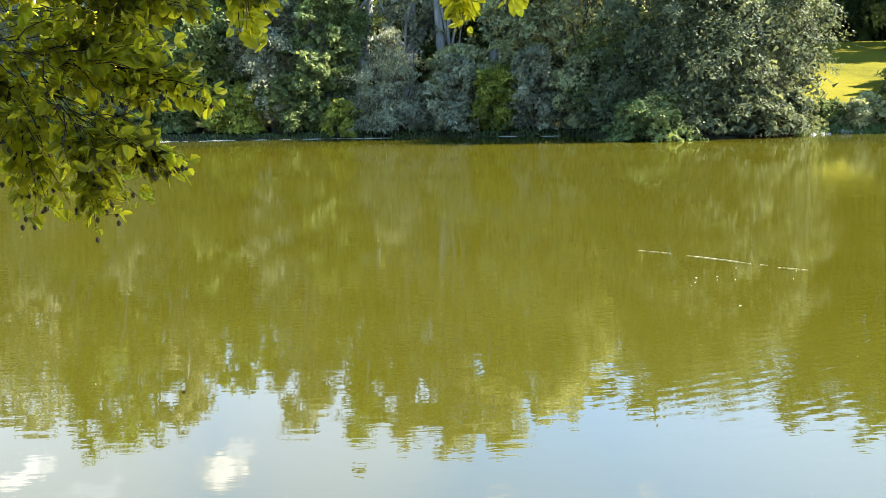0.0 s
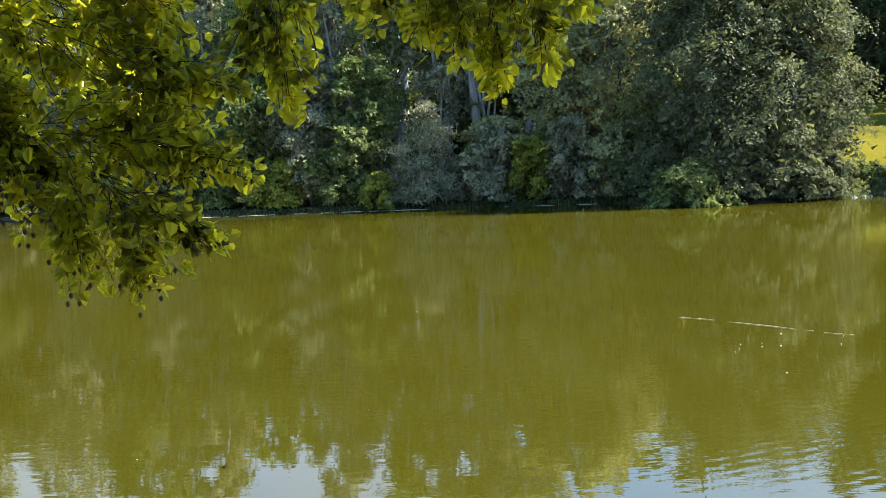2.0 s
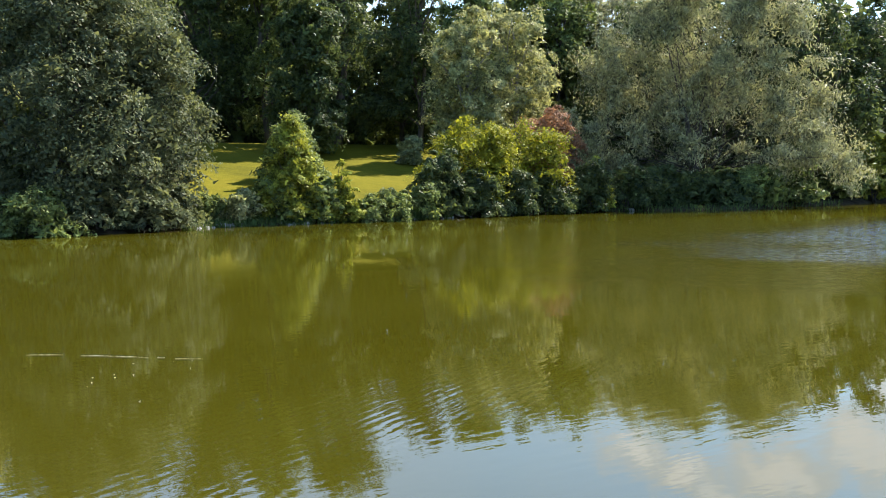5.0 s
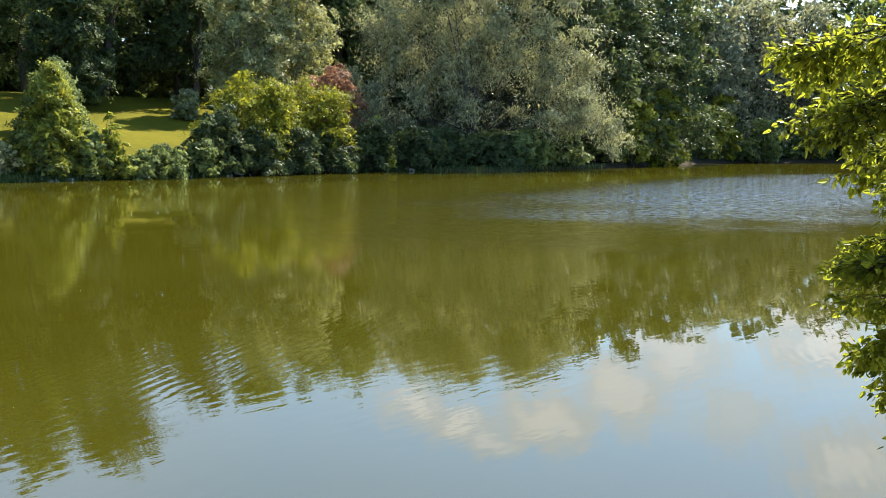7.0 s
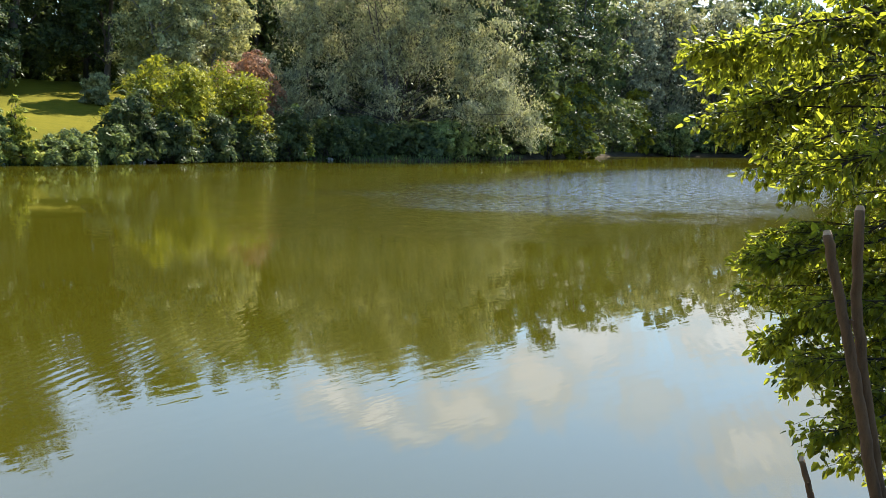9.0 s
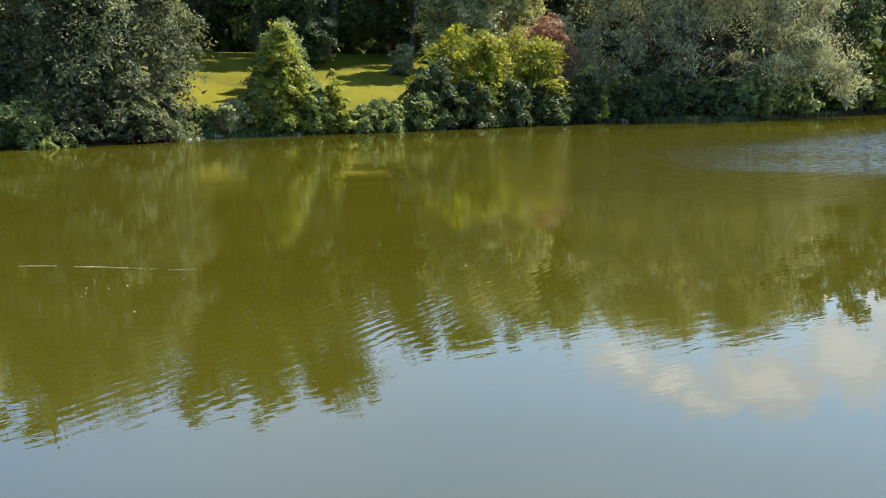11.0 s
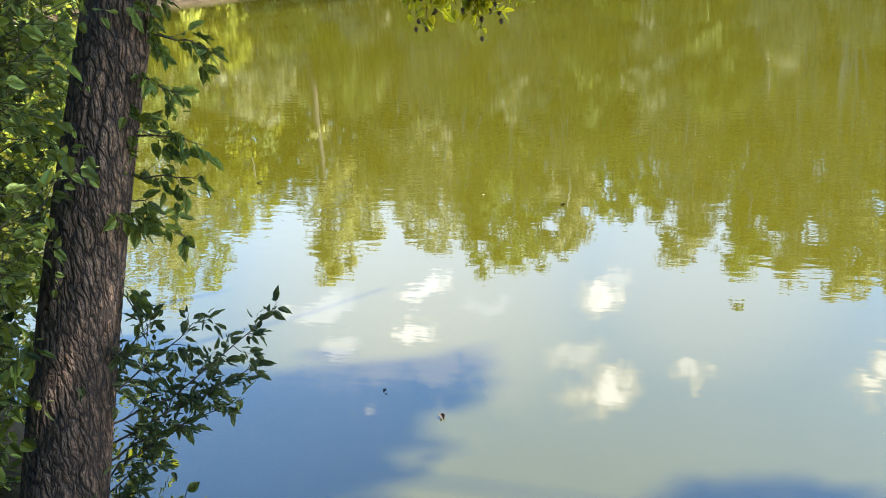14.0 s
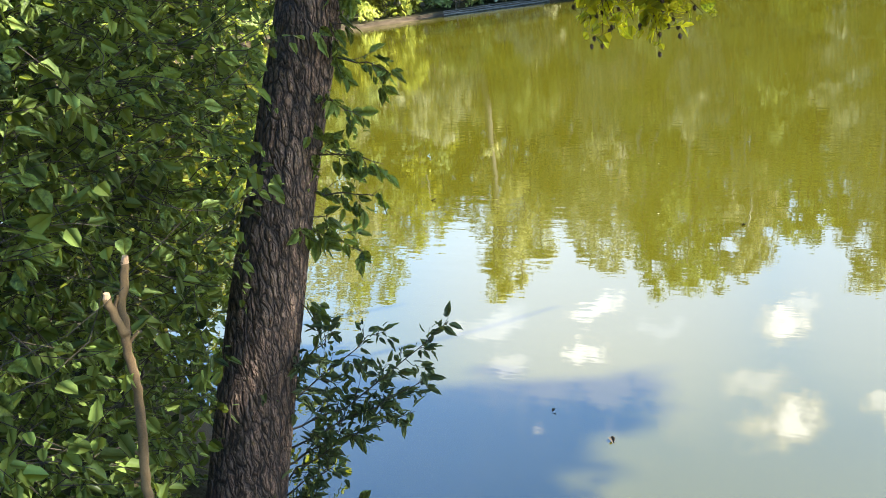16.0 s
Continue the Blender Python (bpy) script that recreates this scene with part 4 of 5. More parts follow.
for points in (((2.62, 12.72), (2.80, 12.60), (3.02, 12.42)), ((3.18, 12.22), (3.35, 12.05), (3.60, 11.78), (3.82, 11.50)), ((3.90, 11.42), (3.98, 11.36)), ((4.05, 11.2), (4.34, 11.0))):
    floater(points, 0.003, "floating_stalk", "pale straw stalk floating on the pond", "stalk")
for i in range(46):
    rng = np.random.default_rng(500 + i)
    if i < 9:
        x, y = rng.uniform(2.7, 4.2), rng.uniform(10.2, 11.4)
    else:
        az, d = rng.uniform(-35, 45), rng.uniform(7, 34)
        x, y = math.sin(radians(az)) * d, math.cos(radians(az)) * d
    s = rng.uniform(0.005, 0.013)
    a = rng.uniform(0, 6.28)
    floater([(x, y), (x + s * math.cos(a), y + s * math.sin(a)), (x + 2 * s * math.cos(a + 0.3), y + 2 * s * math.sin(a + 0.3))], s * 0.35, "floating_fleck", "small pale fleck floating on the pond", "fleck")
for i in range(22):
    rng = np.random.default_rng(650 + i)
    az = rng.uniform(-18, 10)
    d = float(np.interp(az, FAR_AZ, FAR_R)) - 0.4
    long = rng.uniform(0.08, 0.5)
    pts = [(math.sin(radians(az + k * long)) * (d + rng.normal(0, 0.06)), math.cos(radians(az + k * long)) * (d + rng.normal(0, 0.06))) for k in range(4)]
    floater(pts, rng.uniform(0.008, 0.02), "floating_scum", "pale line of scum along the far shore", "scum")


# pale weathered landing planks on the far shore
def landing():
    x, y, z = spot(-30.6, 78.6)
    root = thing("landing_stage", x, y, 0.0, "low landing of pale weathered planks at the far shore", "landing")
    for k, (high, size) in enumerate(((0.08, 0.07), (0.24, 0.05), (0.38, 0.03))):
        a, b = (Vector((math.sin(radians(q)) * (78.2 + 0.35 * k), math.cos(radians(q)) * (78.2 + 0.35 * k), high)) - root.location for q in (-33.8, -27.4 - 0.5 * k))
        v, f = tube([a.lerp(b, n / 8) + Vector((0, 0, 0.02 * math.sin(n * 2.3 + k))) for n in range(9)], [size * (1 + 0.08 * math.sin(n * 1.7)) for n in range(9)], 8)
        mesh_object("plank", v, f, BARK_WORN, root)
    for q in (-33.0, -31.0, -29.0, -27.8):
        foot = Vector((math.sin(radians(q)) * 78.5, math.cos(radians(q)) * 78.5, 0)) - root.location
        v, f = tube([foot + Vector((0, 0, -0.9)), foot + Vector((0, 0, 0.5))], [0.07, 0.06], 8)
        mesh_object("post", v, f, BARK_DARK, root)


landing()


# bare pale branch fallen over the water
def dead_branch():
    rng = np.random.default_rng(71)
    x, y, z = spot(13.0, 48.3)
    root = thing("dead_branch", x, y, -0.2, "bare pale branch leaning out of the water", "branch")
    main = bent((0, 0, 0), (-0.4, -0.5, 2.2), rng, 6, 0.1)
    v, f = tube(main, [0.035 * (1 - 0.12 * i) for i in range(7)], 6)
    mesh_object("stem", v, f, BARK_PALE, root)
    for k in range(5):
        start = main[2 + k % 4]
        v, f = tube(bent(start, start + Vector((rng.uniform(-0.8, 0.8), rng.uniform(-0.3, 0.3), rng.uniform(0.1, 0.6))), rng, 3, 0.1), [0.016, 0.012, 0.009, 0.005], 5)
        mesh_object("twig", v, f, BARK_PALE, root)


dead_branch()


# ---- near plants ----
def leaf_shape(stations, wave=0.0):
    """A pointed oval leaf of length 1, folded along its midrib and bent down to the tip: corners and triangles."""
    verts, faces = [(0, 0, 0), (0, 1.04, -0.14)], []
    for k, t in enumerate(stations):
        half = 0.45 * math.sin(math.pi * t ** 0.8) ** 0.85
        sag = -0.14 * t * t
        verts += [(0, t, sag - 0.02), (-half, t - 0.02, sag + 0.05 * half / 0.45 + wave * (-1) ** k), (half, t - 0.02, sag + 0.05 * half / 0.45 - wave * (-1) ** k)]
    rows = [2 + 3 * k for k in range(len(stations))]
    for side in (1, 2):
        faces.append((0, rows[0], rows[0] + side))
        for a, b in zip(rows, rows[1:]):
            faces += [(a, b, b + side), (a, b + side, a + side)]
        faces.append((rows[-1], 1, rows[-1] + side))
    return np.array(verts, float), np.array(faces)


LEAF_SHAPE, LEAF_FACES = leaf_shape((0.12, 0.30, 0.52, 0.74, 0.90), 0.018)
SMALL_SHAPE, SMALL_FACES = leaf_shape((0.26, 0.74))


def leaf_frames(spots, along, rng, flat=0.5):
    """Axes of leaves that lie along a way, more or less level."""
    up = np.array([0, 0, 1.0]) * flat + rng.normal(0, 0.45, spots.shape)
    y = unit(along)
    x = unit(np.cross(y, up))
    return x, y, np.cross(x, y)


def place_leaves(root, spots, along, length, broad, material, rng, single=300, name="leaf", flat=0.5, near=None):
    """Leaves on a thing: those nearest to a point as parts of their own on shared meshes, the rest joined."""
    spots, along = np.array(spots), np.array(along)
    x, y, z = leaf_frames(spots, along, rng, flat)
    size = length * rng.uniform(0.45, 1.35, len(spots))
    curl = rng.uniform(0.4, 2.4, len(spots))
    order = np.argsort(np.linalg.norm(spots - np.array(near if near is not None else (0, 0, 0)), axis=1))
    picked, rest = order[:single], order[single:]
    data = bpy.data.meshes.new(name)
    fill(data, LEAF_SHAPE * np.array([broad, 1, 1.2]), LEAF_FACES)
    data.materials.append(material)
    data.polygons.foreach_set("use_smooth", [True] * len(data.polygons))
    for i in picked:
        ob = new(name, data)
        ob.parent = root
        ob.matrix_local = Matrix(((*(x[i] * size[i])[:1], y[i][0] * size[i], z[i][0] * size[i], spots[i][0]),
                                  (x[i][1] * size[i], y[i][1] * size[i], z[i][1] * size[i], spots[i][1]),
                                  (x[i][2] * size[i], y[i][2] * size[i], z[i][2] * size[i], spots[i][2]), (0, 0, 0, 1)))
    if len(rest):
        shape = SMALL_SHAPE * np.array([broad, 1, 1.0])
        pts = spots[rest][:, None] + size[rest][:, None, None] * (shape[None, :, :1] * x[rest][:, None] + shape[None, :, 1:2] * y[rest][:, None] + (shape[None, :, 2:] * curl[rest][:, None, None]) * z[rest][:, None])
        faces = (SMALL_FACES[None] + len(SMALL_SHAPE) * np.arange(len(rest))[:, None, None]).reshape(-1, 3)
        ob = mesh_object("foliage", pts.reshape(-1, 3), faces, material, root, smooth=True)
        ob["kind"] = "stuff"


def spray(start, tip, leaves, rng, reach=0.05, droop=0.5, sway=0.08):
    """A twig with leaves to both sides: its path, leaf places and leaf ways."""
    path = bent(start, tip, rng, 6, sway)
    spots, ways = [], []
    for k in range(leaves):
        f = 0.12 + 0.88 * (k + rng.uniform(0, 1)) / leaves
        i = min(5, int(f * 6))
        p = path[i].lerp(path[i + 1], f * 6 - i)
        ahead = (path[i + 1] - path[i]).normalized()
        out = Vector(rng.normal(0, 1, 3))
        out = (out - ahead * out.dot(ahead)).normalized()
        way = (ahead * 0.6 + out * 0.8 + Vector((0, 0, -droop))).normalized()
        spots.append(p + way * reach * rng.uniform(0.2, 1.0))
        ways.append(way)
    return path, spots, ways


def polar(az, el, d, eye=2.1):
    """The place at heading az and height angle el, d metres off along the ground."""
    return Vector((math.sin(radians(az)) * d, math.cos(radians(az)) * d, eye + math.tan(radians(el)) * d))


def sprays_mesh(root, paths, material, thick=0.006, name="branchwork"):
    v, f = joined([tube(p[::2], [thick * (1 - 0.2 * i) for i in range(len(p[::2]))], 3) for p in paths])
    ob = mesh_object(name, v, f, material, root)
    ob["kind"] = "stuff"


# the leaning alder whose boughs hang over the water
def alder():
    rng = np.random.default_rng(41)
    base = Vector((-2.42, 1.80, 0.05))
    root = thing("alder_tree", *base, "leaning alder with rough furrowed bark over the water", "tree")
    line = [polar(-54.6, -36.5, 3.0, 1.96), polar(-51.7, -28.8, 3.0, 1.96), polar(-49.2, -21.6, 3.0, 1.96), polar(-46.8, -14.5, 3.0, 1.96), polar(-44.3, -7.3, 3.0, 1.96), polar(-41.8, -0.1, 3.0, 1.96), Vector((-1.75, 2.50, 3.0)), Vector((-1.45, 2.85, 4.3)), Vector((-1.2, 3.2, 6.0)), Vector((-1.0, 3.5, 8.0))]
    sides, rings = 100, 300
    verts = np.zeros((rings + 1, sides, 3))
    along = np.linspace(0, len(line) - 1.001, rings + 1)
    for i, s in enumerate(along):
        k = int(s)
        p = line[k].lerp(line[k + 1], s - k)
        high = p.z
        r = 0.122 - 0.006 * max(0, high) + 0.018 * max(0, 1.7 - high) + 0.05 * max(0, 0.35 - high) ** 1.2
        for j in range(sides):
            a = 2 * math.pi * j / sides
            d = Vector((math.cos(a), math.sin(a), 0))
            q = Vector((d.x * 2.3, d.y * 2.3, high * 1.1))
            plates = abs(noise.noise(Vector((d.x * 8.5 + 0.1 * noise.noise(q * 2), d.y * 8.5, high * 1.6)))) if high < 2.6 else 0.2
            cross = abs(noise.noise(Vector((d.x * 3.0, d.y * 3.0, high * 26.0)))) if high < 2.6 else 0.2
            k2 = min(1, plates * 4.5) * (0.75 + 0.25 * min(1, cross * 6))
            verts[i, j] = p - base + d * (r - 0.004 + 0.005 * k2 + 0.006 * noise.noise(q))
    i, j = np.meshgrid(np.arange(rings), np.arange(sides), indexing="ij")
    faces = np.stack([i * sides + j, i * sides + (j + 1) % sides, (i + 1) * sides + (j + 1) % sides, (i + 1) * sides + j], -1).reshape(-1, 4)
    mesh_object("trunk", verts.reshape(-1, 3), faces, BARK_ALDER, root, "rough grey-brown bark in long plates", smooth=True)
    # boughs; the last ones are added, unseen, and carry foliage placed for shade
    boughs = [((-1.75, 2.5, 3.0), (-1.5, 4.3, 3.3)), ((-1.5, 2.8, 4.0), (-0.6, 5.0, 3.4)), ((-1.4, 2.9, 4.6), (0.6, 5.2, 3.6)), ((-1.8, 2.4, 2.8), (-2.6, 4.1, 2.7)), ((-1.3, 3.1, 5.2), (0.2, 5.4, 5.2)), ((-1.2, 3.2, 6.0), (-2.0, 5.2, 6.0)), ((-1.15, 3.3, 6.6), (6.4, 3.8, 7.7)), ((-1.6, 2.7, 3.8), (1.4, 1.4, 4.6)), ((-1.6, 2.7, 3.8), (-2.4, 1.0, 4.6))]
    for a, b in boughs:
        path = [p - base for p in bent(a, b, rng, 7, 0.07)]
        v, f = tube(path, [0.045 * (1 - 0.11 * i) for i in range(8)], 7)
        mesh_object("bough", v, f, BARK_TWIG, root, smooth=True)
    paths, spots, ways, cones = [], [], [], []
    shade_paths, shade_spots, shade_ways = [], [], []

    def bough(a, b, sprays, wide=0.2, leaves=17, thin=0.05):
        """A drooping branchlet between two headings, thick with sprays that narrow to its tip."""
        (az0, el0, d0), (az1, el1, d1) = a, b
        first, last = polar(az0, el0, d0) - base, polar(az1, el1, d1) - base
        line = bent(first, last, rng, 6, 0.05)
        paths.append([p.copy() for p in line[:5]])
        ahead = (last - first).normalized()
        for k in range(int(sprays * 1.4)):
            f = rng.uniform(0, 1) ** 0.8
            i = min(5, int(f * 6))
            p = line[i].lerp(line[i + 1], f * 6 - i)
            out = Vector(rng.normal(0, 1, 3)) * (thin + wide * (1 - f))
            tip = p + out + ahead * 0.10 + Vector((0, 0, -0.015))
            q, s, w = spray(p + out * 0.25 - ahead * 0.08, tip, leaves, rng, 0.035, 0.02)
            paths.append(q)
            spots.extend(s)
            ways.extend(w)
            for j in range(rng.integers(0, 4)):
                cones.append(q[rng.integers(3, 7)] + Vector((rng.normal(0, 0.022), rng.normal(0, 0.022), -0.03 + rng.normal(0, 0.012))))

    # the bough hanging low beside the trunk
    for a, b, n, wide in (((-26, 9.5, 3.9), (-16.6, 4.6, 3.7), 46, 0.13), ((-26, 13, 3.9), (-18.2, 9.4, 3.7), 40, 0.14), ((-25, 5.5, 4.1), (-18.4, 3.2, 3.9), 26, 0.13), ((-26, 3.5, 3.9), (-15.0, -0.2, 3.7), 70, 0.14),
                          ((-23.5, 2.0, 3.9), (-17.8, -4.2, 3.7), 50, 0.13), ((-22.0, -0.8, 3.8), (-20.8, -6.2, 3.7), 22, 0.08), ((-24.6, 0.5, 3.9), (-23.6, -5.4, 3.8), 30, 0.10), ((-26, 11, 4.0), (-19.2, 6.4, 3.8), 36, 0.14),
                          ((-28, 4, 4.1), (-27, -0.8, 3.9), 30, 0.14), ((-30, 6, 4.2), (-26, 0.5, 4.0), 60, 0.2), ((-30, 12, 4.2), (-24, 6, 4.1), 60, 0.2), ((-33, 6, 4.2), (-31, -0.9, 3.9), 34, 0.14), ((-36, 6, 4.2), (-35, -1.1, 3.9), 30, 0.14), ((-40, 6, 4.2), (-39.5, -1.2, 3.9), 30, 0.14),
                          ((-44, 6, 4.2), (-43, -1.4, 3.9), 30, 0.14), ((-34, 10, 4.2), (-29, 4, 4.0), 50, 0.2), ((-24, 14, 4.0), (-20, 11, 3.8), 40, 0.16), ((-23, 7.5, 4.3), (-19.5, 1.5, 4.2), 40, 0.16)):
        bough(a, (b[0] - 0.35, b[1] + 1.6, b[2]), int(n * 0.66), wide * 0.8, leaves=12, thin=0.035)
    # smaller clumps over the water
    for a, b, n, wide in (((-12.6, 12.5, 3.7), (-11.4, 4.6, 3.6), 36, 0.09), ((-13.2, 13, 3.7), (-13.5, 6.8, 3.6), 22, 0.07), ((-10.5, 13, 3.7), (-9.6, 6.4, 3.6), 12, 0.06), ((-5.0, 13.5, 3.7), (-6.2, 9.0, 3.6), 20, 0.08), ((-2.0, 13.5, 3.7), (-2.6, 8.2, 3.6), 26, 0.09),
                          ((0.0, 13.5, 3.7), (-0.8, 6.8, 3.6), 32, 0.10), ((1.2, 13.5, 3.7), (1.4, 4.7, 3.6), 34, 0.09), ((3.4, 13.5, 3.7), (4.4, 6.4, 3.6), 32, 0.10), ((5.5, 14, 3.7), (6.8, 9.4, 3.6), 16, 0.07), ((-9.0, 15, 3.8), (-4.0, 10.5, 3.7), 30, 0.10), ((-16.0, 15, 3.9), (-13.0, 10.5, 3.8), 26, 0.10)):
        bough(a, (b[0] - 0.5, b[1] + 1.5, b[2]), int(n * 0.58), wide * 0.9, leaves=11, thin=0.026)
    # added sprays above the view, placed to shade the shrubs, trunk and water
    for i in range(1970):
        if i < 220:
            tip = Vector((rng.uniform(-0.7, 0.9), rng.uniform(1.7, 3.1), rng.uniform(3.9, 5.2)))
        elif i < 920:
            tip = Vector((rng.uniform(-0.9, 2.2), rng.uniform(0.6, 3.55), rng.uniform(3.9, 5.2)))
        else:
            across = rng.uniform(3.1, 4.95)
            tip = Vector((across, rng.uniform(3.3, 4.25 + 0.55 * max(0, across - 4.0) + abs(rng.normal(0, 0.12))), 7.4)) if i < 1820 else Vector((rng.uniform(6.3, 6.75), rng.uniform(3.2, 4.0), 7.4))
            # lifted along the sun's line, so the shadow on the water stays put
            lift = rng.normal(0, 0.5)
            tip += Vector((0.89 * lift, 0.125 * lift, lift))
        p, s, w = spray(tip - base + Vector((0, -0.15, 0.4)), tip - base, 7, rng, 0.07, 0.25)
        shade_paths.append(p), shade_spots.extend(s), shade_ways.extend(w)
    sprays_mesh(root, paths + shade_paths, BARK_TWIG, 0.003)
    place_leaves(root, shade_spots, shade_ways, 0.11, 1.0, LEAF_ALDER, rng, 0)
    place_leaves(root, spots, ways, 0.048, 1.12, LEAF_ALDER, rng, 300, near=polar(-19, -2, 4.0) - base)
    bm = bmesh.new()
    bmesh.ops.create_icosphere(bm, subdivisions=1, radius=0.0085)
    ball = bpy.data.meshes.new("cone")
    for v in bm.verts:
        v.co.z *= 1.5
    bm.to_mesh(ball)
    bm.free()
    ball.materials.append(CONE)
    for c in sorted(cones, key=lambda c: c.z)[:300]:
        ob = new("cone", ball)
        ob.parent, ob.location = root, c


alder()


def bush(name, label, category, region, count, d_range, leaf_len, broad, material, seed, foot, eye=2.0, leaves=9, length=(0.2, 0.45), keep=None, single=300, flat=0.6, droop=0.35, twig=0.002, shoot=0.016, toward=None):
    """A shrub near by, whose sprays fill a stretch of headings and height angles."""
    rng = np.random.default_rng(seed)
    root = thing(name, *foot, label, category)
    base = Vector(foot)
    paths, spots, ways = [], [], []
    az0, az1, el0, el1 = region
    made = 0
    while made < count:
        az, el, d = rng.uniform(az0, az1), rng.uniform(el0, el1), rng.uniform(*d_range)
        if keep and not keep(az, el, rng):
            continue
        made += 1
        tip = polar(az, el, d, eye) - base
        back = Vector((foot[0], foot[1], tip.z + base.z)) - (tip + base)
        back = back.normalized() if back.length > 0.01 else Vector((0, 1, 0))
        if toward:
            back = Vector(toward)
        long = rng.uniform(*length)
        start = tip + back * long * 0.8 + Vector((rng.normal(0, 0.08), rng.normal(0, 0.08), rng.normal(-0.02, 0.12)))
        p, s, w = spray(start, tip, leaves, rng, leaf_len * 0.7, droop)
        paths.append(p), spots.extend(s), ways.extend(w)
    sprays_mesh(root, paths, BARK_TWIG, twig)
    place_leaves(root, spots, ways, leaf_len, broad, material, rng, single, flat=flat, near=Vector((0, 0, eye)) - base)
    for k in range(5):
        end = paths[rng.integers(0, len(paths))][0]
        v, f = tube(bent((rng.normal(0, 0.1), rng.normal(0, 0.1), -0.2), end, rng, 7, 0.06), [shoot * (1 - 0.1 * i) for i in range(8)], 6)
        mesh_object("stem", v, f, BARK_TWIG, root, smooth=True)
    return root


# shrubs beside the alder
def left_edge(az, el, rng):
    edge = float(np.interp(el, [-40, -29, -15, -4, 3, 20], [-58.0, -54.8, -48.1, -44.1, -43.6, -43.8]))
    return az < edge + rng.normal(0, 0.8)


bush("waterside_shrub", "dense green shrub with oval leaves beside the alder", "shrub", (-72, -42, -44, 14), 2700, (2.15, 3.7), 0.038, 0.9, LEAF_SHRUB, 51, (-3.0, 1.2, 0.45), keep=left_edge)
bush("waterside_shrub", "shrub branches with large oval leaves on the bank", "shrub", (-72, -55, -34, 10), 260, (1.95, 2.3), 0.044, 0.95, LEAF_SHRUB, 59, (-2.5, 0.75, 0.45), leaves=7, single=200)
bush("waterside_shrub", "dark leafy shrub behind the bank shrub", "shrub", (-72, -43, -34, 14), 1300, (3.3, 5.0), 0.056, 0.74, LEAF_SHRUB, 58, (-4.6, 2.6, 0.3), keep=left_edge, single=20)
bush("waterside_shrub", "low leafy shrub with oval leaves on the bank", "shrub", (-74, -50, -60, -26), 340, (2.2, 2.8), 0.046, 0.92, LEAF_SHRUB, 57, (-2.0, 0.7, 0.45), keep=left_edge)
bush("waterside_shrub", "sunlit yellow-green shrub behind the alder", "shrub", (-72, -41.5, -12, 14), 500, (5.6, 7.6), 0.07, 0.8, LEAF_HAZEL, 52, (-6.2, 4.4, 0.3), keep=left_edge, single=60)


def shoots(label, foot, branches, leaf_len, broad, material, seed, droop, leaves=9, every=0.055):
    """Slender arching shoots with leafy side twigs, each from a start to a tip given by heading, height angle and distance."""
    rng = np.random.default_rng(seed)
    base = Vector(foot)
    root = thing("waterside_shoots", *foot, label, "shrub")
    paths, spots, ways = [], [], []
    for a, b, arch in branches:
        first, last = polar(*a, 1.96) - base, polar(*b, 1.96) - base
        size = (last - first).length
        line = [first.lerp(last, k / 8) + Vector((0, 0, arch * size * math.sin(math.pi * k / 8))) + Vector(rng.normal(0, 0.006, 3)) for k in range(9)]
        v, f = tube(line, [0.0042 * (1 - 0.09 * k) for k in range(9)], 6)
        mesh_object("stem", v, f, BARK_TWIG, root, smooth=True)
        ahead = (last - first).normalized()
        for k in range(max(4, int(size / every))):
            at = 0.1 + 0.9 * (k + rng.uniform(0, 0.6)) / max(4, int(size / every))
            i = min(7, int(at * 8))
            p = line[i].lerp(line[i + 1], min(1, at * 8 - i))
            out = Vector(rng.normal(0, 1, 3))
            out = (out - ahead * out.dot(ahead)).normalized()
            reach = rng.uniform(0.05, 0.17) * (1.15 - 0.8 * at)
            q, s, w = spray(p, p + (out * 0.8 + ahead * 0.7 + Vector((0, 0, -droop * 0.4))).normalized() * reach, leaves if at < 0.85 else 5, rng, leaf_len * 0.5, droop)
            paths.append(q), spots.extend(s), ways.extend(w)
    sprays_mesh(root, paths, BARK_TWIG, 0.0016)
    place_leaves(root, spots, ways, leaf_len, broad, material, rng, 300, flat=0.4, near=Vector((0, 0, 1.96)) - base)
    return root


shoots("leafy shoots with pointed leaves beside the alder trunk", (-2.15, 2.3, 0.1), [
    ((-43.0, -3.0, 3.0), (-37.2, -4.6, 2.9), 0.12), ((-43.5, -5.0, 3.0), (-39.6, -6.6, 2.9), 0.08), ((-44.0, -8.5, 3.0), (-38.9, -9.8, 2.9), 0.10), ((-44.5, -8.0, 3.0), (-41.0, -9.0, 2.9), 0.05), ((-44.5, -11.0, 3.0), (-39.6, -11.8, 2.9), 0.06),
    ((-45.5, -13.0, 3.0), (-41.0, -15.0, 2.9), 0.08), ((-45.0, -12.0, 3.0), (-42.6, -12.4, 2.9), 0.0), ((-46.5, -16.0, 3.0), (-44.4, -19.2, 2.9), 0.06), ((-42.5, 2.5, 3.0), (-39.0, 0.4, 2.9), 0.1), ((-42.0, 4.0, 3.0), (-36.6, 1.8, 2.9), 0.1), ((-43.0, 0.0, 3.0), (-39.4, -1.6, 2.9), 0.1)],
    0.052, 0.66, LEAF_SHRUB, 53, 0.7, leaves=7, every=0.042)
